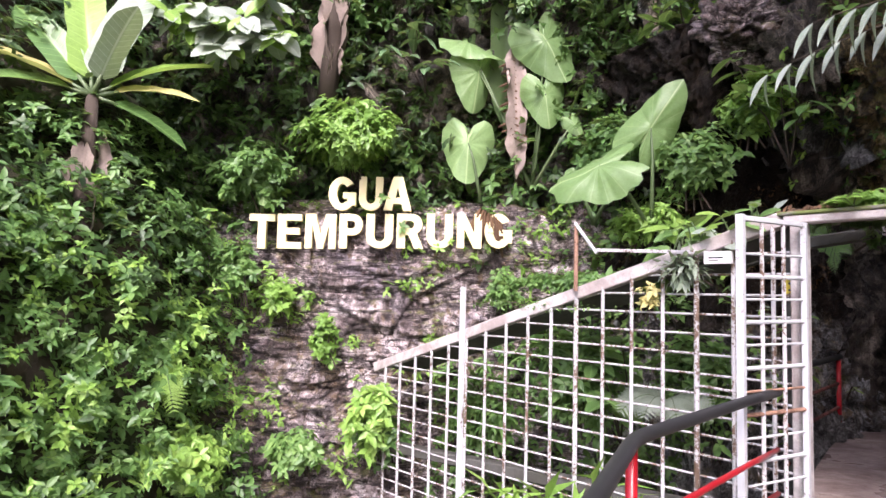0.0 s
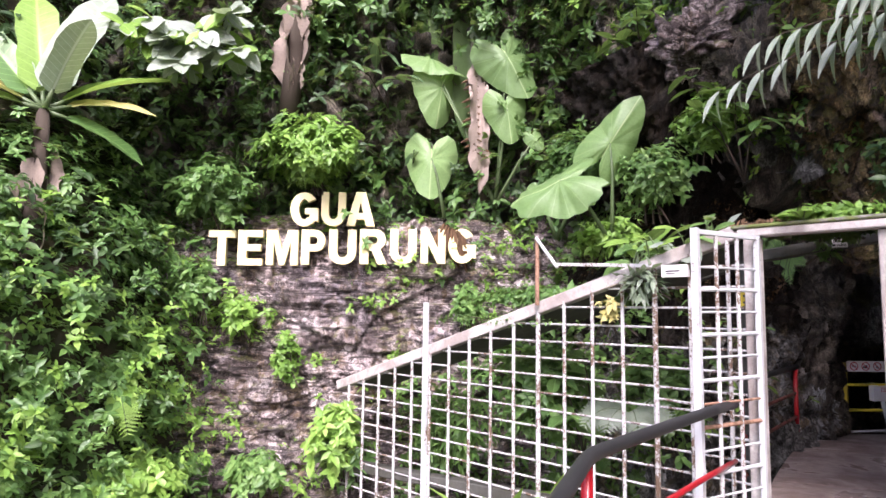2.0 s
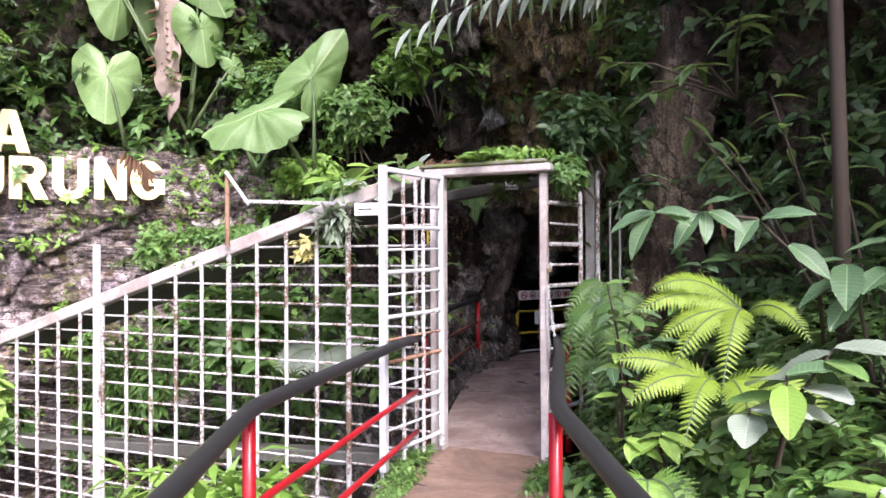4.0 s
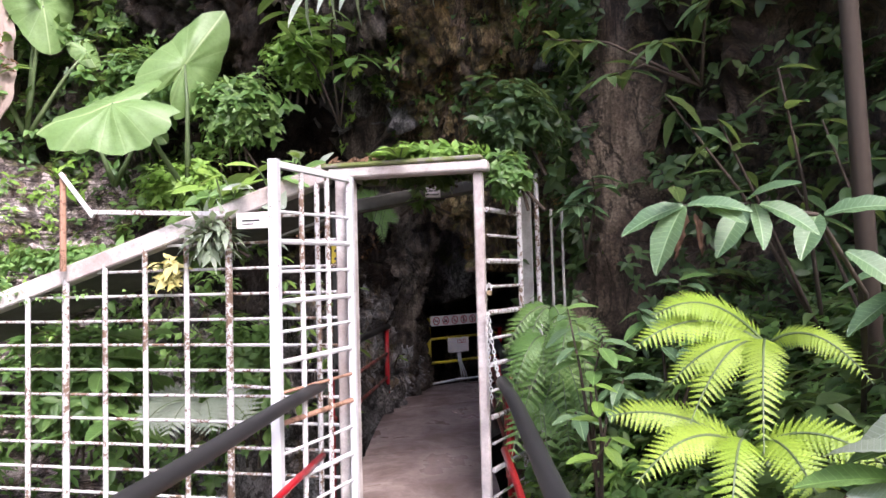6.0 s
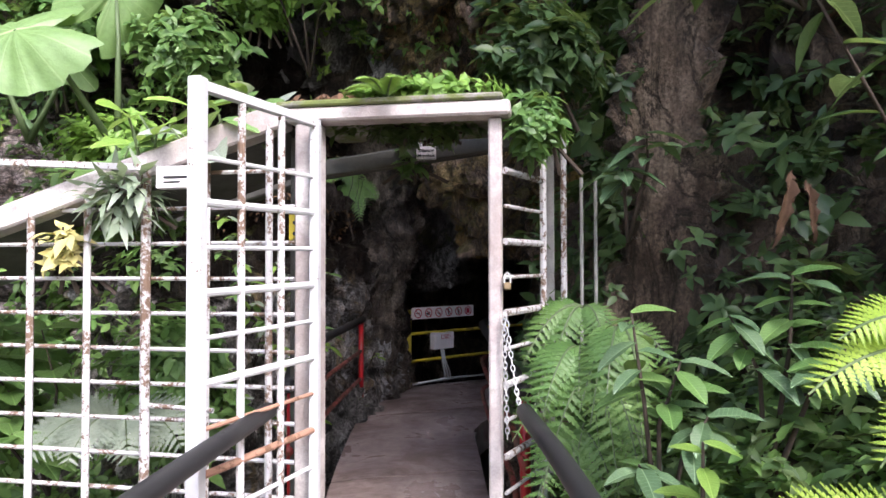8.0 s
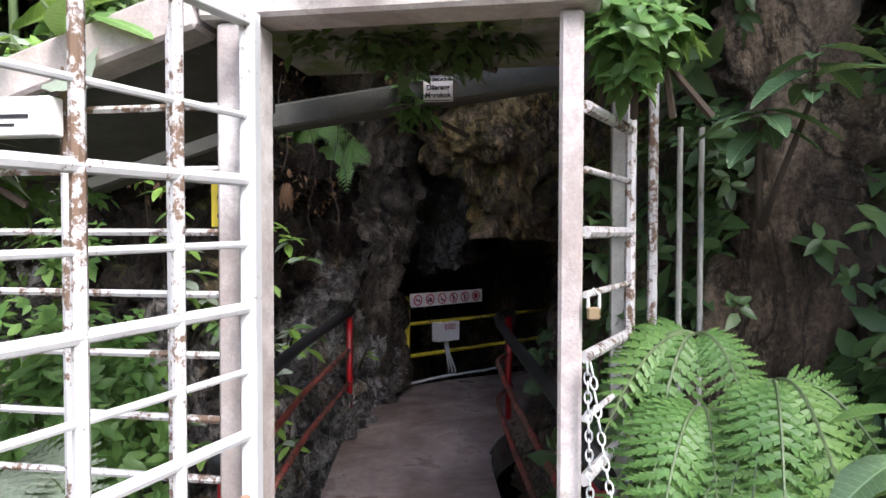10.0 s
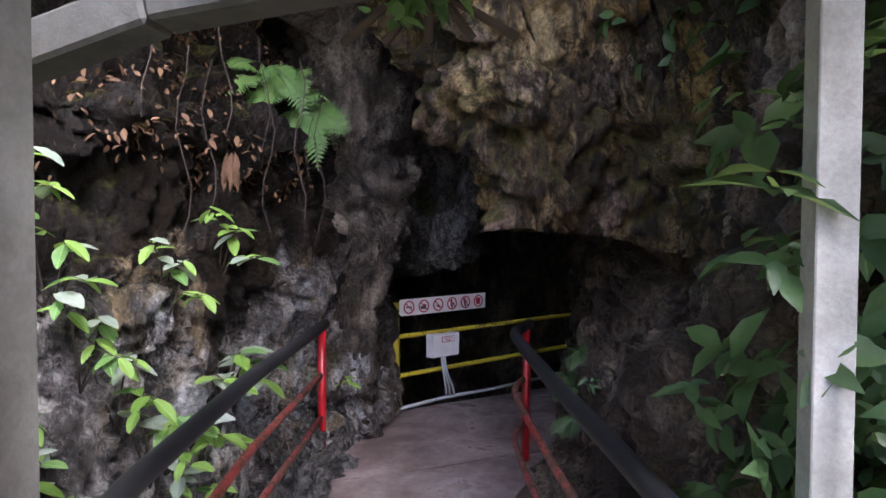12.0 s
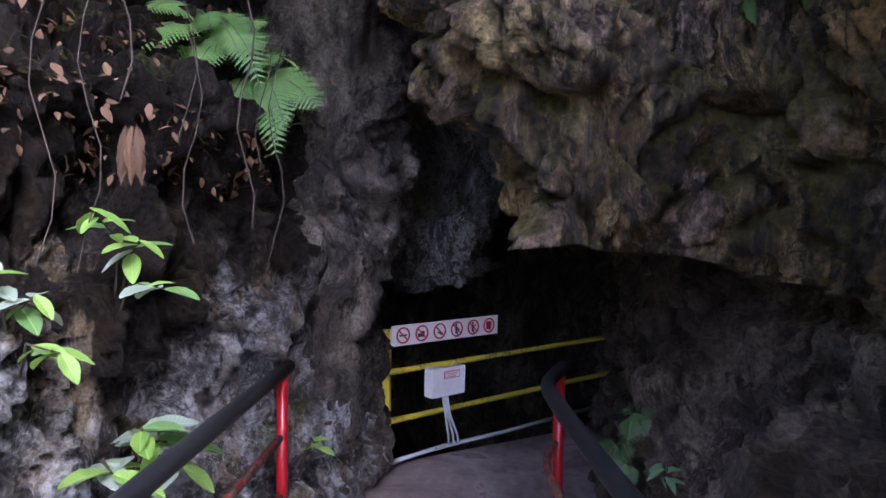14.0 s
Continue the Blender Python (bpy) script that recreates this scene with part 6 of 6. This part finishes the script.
shrub((0.3, 5.0, 0.6), [(0.15, 4.9, 1.3), (0.35, 4.85, 1.45), (0.5, 4.8, 1.2)], 11, OVAL_MID + OVAL_GLOSSY, 0.17, "leafy shrub in half shade")
shrub((1.1, 4.0, 0.8), [(0.95, 3.9, 1.5), (1.2, 3.8, 1.7), (1.4, 3.8, 1.4)], 8, OVAL_GLOSSY, 0.28, "dark glossy shrub in the shade")
shrub((1.3, 4.9, 1.0), [(1.0, 4.7, 2.2), (1.4, 4.6, 2.5), (0.9, 4.8, 1.9)], 9, LANCE_DARK, 0.22, "dark tall shrub under the overhang")
shrub((-0.1, 5.8, 1.6), [(-0.15, 5.6, 1.95), (-0.05, 5.5, 2.1)], 8, OVAL_GLOSSY, 0.2, "dark-leaved climber beside the grey post")
# These leaves too are darkened partly in place of shade.
shrub((0.6, 5.4, 2.6), [(0.3, 5.0, 2.75), (0.0, 5.1, 2.6), (0.6, 4.9, 3.0), (-0.3, 5.2, 2.9)], 8, LANCE_DARK, 0.24, "overhanging branch with long dark leaves")
fronds = thing("overhanging_branch", (-0.3, 5.3, 3.5), "branch with drooping pale lance-shaped leaves", "branch")
for ends in ((-1.7, 4.95, 3.25), (-1.3, 4.7, 3.45), (-0.7, 4.6, 3.6)):
    spine = [Vector((-0.2, 5.4, 3.5)).lerp(Vector(ends), k / 10) + UP * 0.12 * math.sin(math.pi * k / 10) for k in range(11)]
    part("twig", tube(spine, [0.012 - 0.0009 * k for k in range(11)], 5), BARK, fronds)
    for k in range(1, 11):
        for sgn in (-1, 1):
            leaf_on(fronds, PALE_LANCE[k % 2], spine[k], Vector((-0.35, -0.5 * sgn, -0.75)), (-0.3, -0.75, 0.5), 0.26 + 0.03 * (k % 3))
WITHERED = blade("withered_leaf", LEAF_DEAD, 0.16, lance, 0.25, 0.9, 9, 0.04, 0.9, 20, 8)
dead = thing("dead_leaf", (0.44, 5.1, 1.5), "brown dead leaf hanging from a stem", "dead leaf")
for k in range(2):
    leaf_on(dead, WITHERED, (0.42 + 0.05 * k, 5.05, 1.85 - 0.04 * k), (0.35 * (k - 0.5), -0.2, -1), (0.2, -1, 0.1), 0.3 - 0.06 * k)
trunk = thing("tree", (1.05, 4.4, 0.9), "slim brown trunk among the shrubs", "tree")
part("trunk", tube([(1.05, 4.4, 0.8), (1.03, 4.4, 2.2), (1.0, 4.45, 4.5), (1.1, 4.5, 7.5)], [0.045, 0.038, 0.034, 0.03], 9), BARK, trunk, "", True)
d = rng.normal(0, 1, (1400, 3)) * np.array([0.9, 0.8, 0.6])
link_mesh("crown", leaf_mesh("crown", np.array([1.1, 4.5, 7.4]) + d, d + rng.normal(0, 0.4, d.shape), np.tile([0.0, 0.0, 1.0], (1400, 1)), 0.15 + 0.1 * rng.random(1400), ROUND_LEAF), LEAF_DARK, trunk)

# ---- small plants and roots in the cave mouth ----
shrub((-2.66, 7.9, 0.6), [(-2.52, 7.8, 0.92), (-2.48, 7.88, 0.85), (-2.56, 7.7, 0.8), (-2.46, 7.95, 0.74)], 6, CAVE_LEAVES, 0.17, "pale green seedlings rooted in the cave wall", droop=0.6)
shrub((-2.75, 7.5, 0.4), [(-2.55, 7.45, 0.66), (-2.52, 7.6, 0.56), (-2.6, 7.35, 0.72), (-2.5, 7.7, 0.5)], 7, CAVE_LEAVES, 0.15, "pale green seedlings rooted in the cave wall", droop=0.6)
shrub((-2.36, 8.86, 0.4), [(-2.25, 8.8, 0.53)], 4, OVAL_BRIGHT, 0.11, "tiny two-leaved seedling on the rock")
shrub((-0.72, 8.2, 0.62), [(-0.76, 8.15, 0.72), (-0.74, 8.3, 0.7)], 5, OVAL_GLOSSY, 0.08, "small dark seedlings beside the handrail")
for x, y, z in ((-0.78, 8.72, 0.78), (-0.8, 8.6, 0.6), (-0.8, 8.45, 0.45), (-0.84, 8.8, 0.62)):
    fern((x, y, z), [((random.uniform(-0.9, 0.2), -random.uniform(0.3, 0.9), random.uniform(0.2, 0.7)), random.uniform(0.12, 0.2), random.uniform(0.5, 1.0)) for k in range(6)], LEAF_DARK, "small dusky fern on the rock beside the handrail", 0.3, 0.5, (-0.3, -0.8, 0.5))
for x, y, z in ((-2.66, 8.75, 2.45), (-2.6, 8.8, 2.3), (-2.7, 8.6, 2.52)):
    fern((x, y, z), [((random.uniform(-0.5, 0.9), -random.uniform(0.3, 0.9), random.uniform(0.0, 0.5)), random.uniform(0.25, 0.45), random.uniform(0.6, 1.3)) for k in range(7)], LEAF_MID, "green fern hanging from the cave wall", 0.28, 0.8, (0.1, -0.8, 0.5))
shrub((-2.58, 9.05, 2.35), [(-2.5, 8.95, 2.45), (-2.44, 8.9, 2.32), (-2.46, 8.9, 2.18), (-2.42, 8.88, 2.1)], 3, CAVE_LEAVES, 0.15, "heart-leaved seedling on the cave wall")
for k in range(9):
    x, y = -2.86 + 0.05 * k + random.uniform(-0.04, 0.04), 7.55 + 0.12 * k + random.uniform(-0.1, 0.1)
    z = random.uniform(2.3, 2.7)
    root = thing("root", (x, y, z), "thin brown root hanging down the cave wall", "root", "hanging roots")
    pts = [Vector((x + 0.16, y - 0.1, z)) + Vector((0.03 * math.sin(i * 1.3 + k), 0.02 * math.cos(i + k), -0.13 * i)) for i in range(random.randint(4, 8))]
    part("strand", tube(pts, 0.0022 + 0.0015 * (k % 3 == 0), 5), BARK, root)
leaf_dead = thing("dead_leaf", (-2.6, 7.82, 1.7), "large brown dead leaf caught on roots", "dead leaf")
for k in range(3):
    leaf_on(leaf_dead, DEAD_BLADE[k % 2], (-2.58 + 0.02 * k, 7.8, 1.93), (0.1 * (k - 1), -0.1, -1), (0.4, -0.9, 0.2), 0.2)

# ---- small fittings ----
box_mid = A + DIR * 0.45 + OUTW * 0.07 + UP * 0.54
meter, mm, mo = panel(box_mid, DIR, 0.30, 0.2, 0.09, SIGN_WHITE, "junction_box", "white plastic junction box on the barrier", "junction box")
part("lid", slash(box_mid + mo * 0.048 + UP * 0.045, mm, 0.29, 0.1, 0), SIGN_WHITE, meter)
part("notice", slash(box_mid + mo * 0.051 + UP * 0.05, mm, 0.14, 0.05, 0, None, 0.02), SIGN_RED, meter, "small printed notice")
part("notice_paper", slash(box_mid + mo * 0.053 + UP * 0.05, mm, 0.13, 0.04, 0, None, 0.02), SIGN_WHITE, meter)
for k in range(3):
    part("print_line", slash(box_mid + mo * 0.056 + UP * (0.06 - 0.012 * k), mm, 0.1 - 0.02 * k, 0.004, 0, None, 0.02), SIGN_RED, meter)
part("handle", slash(box_mid + UP * 0.105, mm, 0.1, 0.015, 0), YELLOW_STEEL, meter)
cable = thing("cable", tuple(box_mid - UP * 0.45), "grey cables running from the junction box to the floor", "cable")
for k in range(3):
    b0 = box_mid - UP * 0.1 + DIR * (0.02 * k - 0.02)
    part("strand", tube([b0, b0 - UP * 0.15 + DIR * 0.03, b0 - UP * 0.3 + DIR * (0.06 + 0.02 * k), A + DIR * (0.55 + 0.05 * k) + UP * 0.035, A + DIR * (0.9 if k else 0.2) + UP * 0.03], 0.009, 6), GREY_STEEL, cable, "", True)
part("strand", tube([A + DIR * 0.05 + UP * 0.03, A + DIR * 0.5 + UP * 0.045, A + DIR * 1.1 + UP * 0.03, A + DIR * 2.2 + UP * 0.03], 0.016, 6), GREY_STEEL, cable, "", True)

smoke_mid = Vector((-1.2, 6.03, 2.14))
smoke, sm, so = panel(smoke_mid, Vector((1, 0, 0)), 0.115, 0.1, 0.006, SIGN_WHITE, "no_smoking_sign", "small white no smoking notice on the beam", "sign")


def lettering(words, centre, right, out, height, parent, material):
    curve = bpy.data.curves.new("words", "FONT")
    curve.body, curve.size, curve.extrude, curve.offset, curve.align_x, curve.align_y = words, height, 0.0008, 0.0008, "CENTER", "CENTER"
    source = new("words_source", curve)
    bpy.context.view_layer.update()
    mesh = bpy.data.meshes.new_from_object(source.evaluated_get(bpy.context.evaluated_depsgraph_get()))
    bpy.data.objects.remove(source)
    mesh.transform(Matrix.Translation(centre) @ Matrix((right, UP, out)).transposed().to_4x4())
    return link_mesh("lettering", mesh, material, parent)


sright = Vector((1, 0, 0))
for k, words in enumerate(("NO SMOKING", "Dilarang", "Merokok")):
    lettering(words, smoke_mid + so * 0.0045 + UP * (0.034 - 0.03 * k), sright, so, (0.017, 0.027, 0.027)[k], smoke, SIGN_BLACK)
part("border", slash(smoke_mid + so * 0.004 + UP * 0.046, sm, 0.108, 0.003, 0), SIGN_BLACK, smoke)
part("border", slash(smoke_mid + so * 0.004 - UP * 0.046, sm, 0.108, 0.003, 0), SIGN_BLACK, smoke)

light_box = thing("small_notice", (-2.13, 5.06, 1.83), "small white notice box under the sloping beam", "notice")
part("board", box(-2.24, 5.02, 1.83, -2.02, 5.07, 1.93, 0.004), SIGN_WHITE, light_box)
part("print_line", box(-2.2, 5.017, 1.875, -2.08, 5.0195, 1.885, 0), SIGN_BLACK, light_box)
part("print_line", box(-2.2, 5.017, 1.855, -2.12, 5.0195, 1.862, 0), SIGN_BLACK, light_box)
plate = thing("lock_plate", (-1.66, 5.2, 1.6), "orange perforated lock plate on the gate post", "lock plate")
part("plate", box(-1.68, 5.19, 1.6, -1.625, 5.2, 1.76, 0.002), YELLOW_STEEL, plate)
for z in (1.63, 1.68, 1.73):
    part("hole", tube([(-1.652, 5.186, z), (-1.652, 5.1895, z)], 0.009, 10), SIGN_BLACK, plate)

# chain and padlock on the right gate post
chain = thing("chain", (-0.66, 5.1, 0.8), "galvanised chain hanging from the gate post", "chain")


def link(centre, way, flat, parent):
    w = Vector(way).normalized()
    f = (Vector(flat) - w * Vector(flat).dot(w)).normalized()
    pts = []
    for k in range(13):
        a = 2 * math.pi * k / 12
        pts.append(Vector(centre) + f * 0.008 * math.cos(a) + w * 0.015 * math.sin(a))
    part("link", tube(pts, 0.0026, 5, ends=False), GALVANISED, parent, "", True)


for strand, (p, q, sag) in enumerate([((-0.69, 5.1, 1.27), (-0.675, 5.1, 0.75), 0.0), ((-0.68, 5.1, 1.27), (-0.60, 5.0, 0.85), 0.06)]):
    p, q = Vector(p), Vector(q)
    n = int((p - q).length / 0.0225)
    for k in range(n):
        f = k / n
        link(p.lerp(q, f) - UP * sag * math.sin(math.pi * f), q - p, (1, 0, 0) if k % 2 else (0, 1, 0), chain)
lock = thing("padlock", (-0.675, 5.12, 1.38), "old brass padlock hanging on the side lattice", "padlock")
part("body", box(-0.69, 5.112, 1.382, -0.66, 5.132, 1.412, 0.004), BRASS, lock)
part("shackle", tube([(-0.688, 5.122, 1.41), (-0.688, 5.122, 1.44), (-0.675, 5.122, 1.455), (-0.662, 5.122, 1.44), (-0.662, 5.122, 1.41)], 0.004, 6), GALVANISED, lock)

# old stays above the sloping beam
stay = thing("old_stay", (-3.55, 5.05, 1.65), "rusty pole with old white stays leaning on the beam", "stay")
part("pole", tube([(-3.5, 5.02, 1.6), (-3.5, 5.02, 2.25)], 0.02, 8), RUST, stay)
part("arm", bar((-3.5, 5.0, 2.25), (-3.25, 5.0, 1.95), 0.025), GREY_STEEL, stay)
part("arm", bar((-3.25, 5.0, 1.98), (-2.3, 5.05, 1.93), 0.03), WHITE_STEEL, stay)

# withered leaf over the last letter
cover = thing("dead_leaf", (-5.98, 6.6, 2.3), "crumpled brown leaf draped over the last letter", "dead leaf")
for k in range(7):
    leaf_on(cover, DEAD_BLADE[k % 2], (-6.12 + 0.022 * k, 6.34 + 0.026 * k, 2.78 - 0.02 * k), (0.12 * (k - 3), 0.1 * (k - 3), -1), CAM_SIDE, 0.5 + 0.06 * (k % 3))
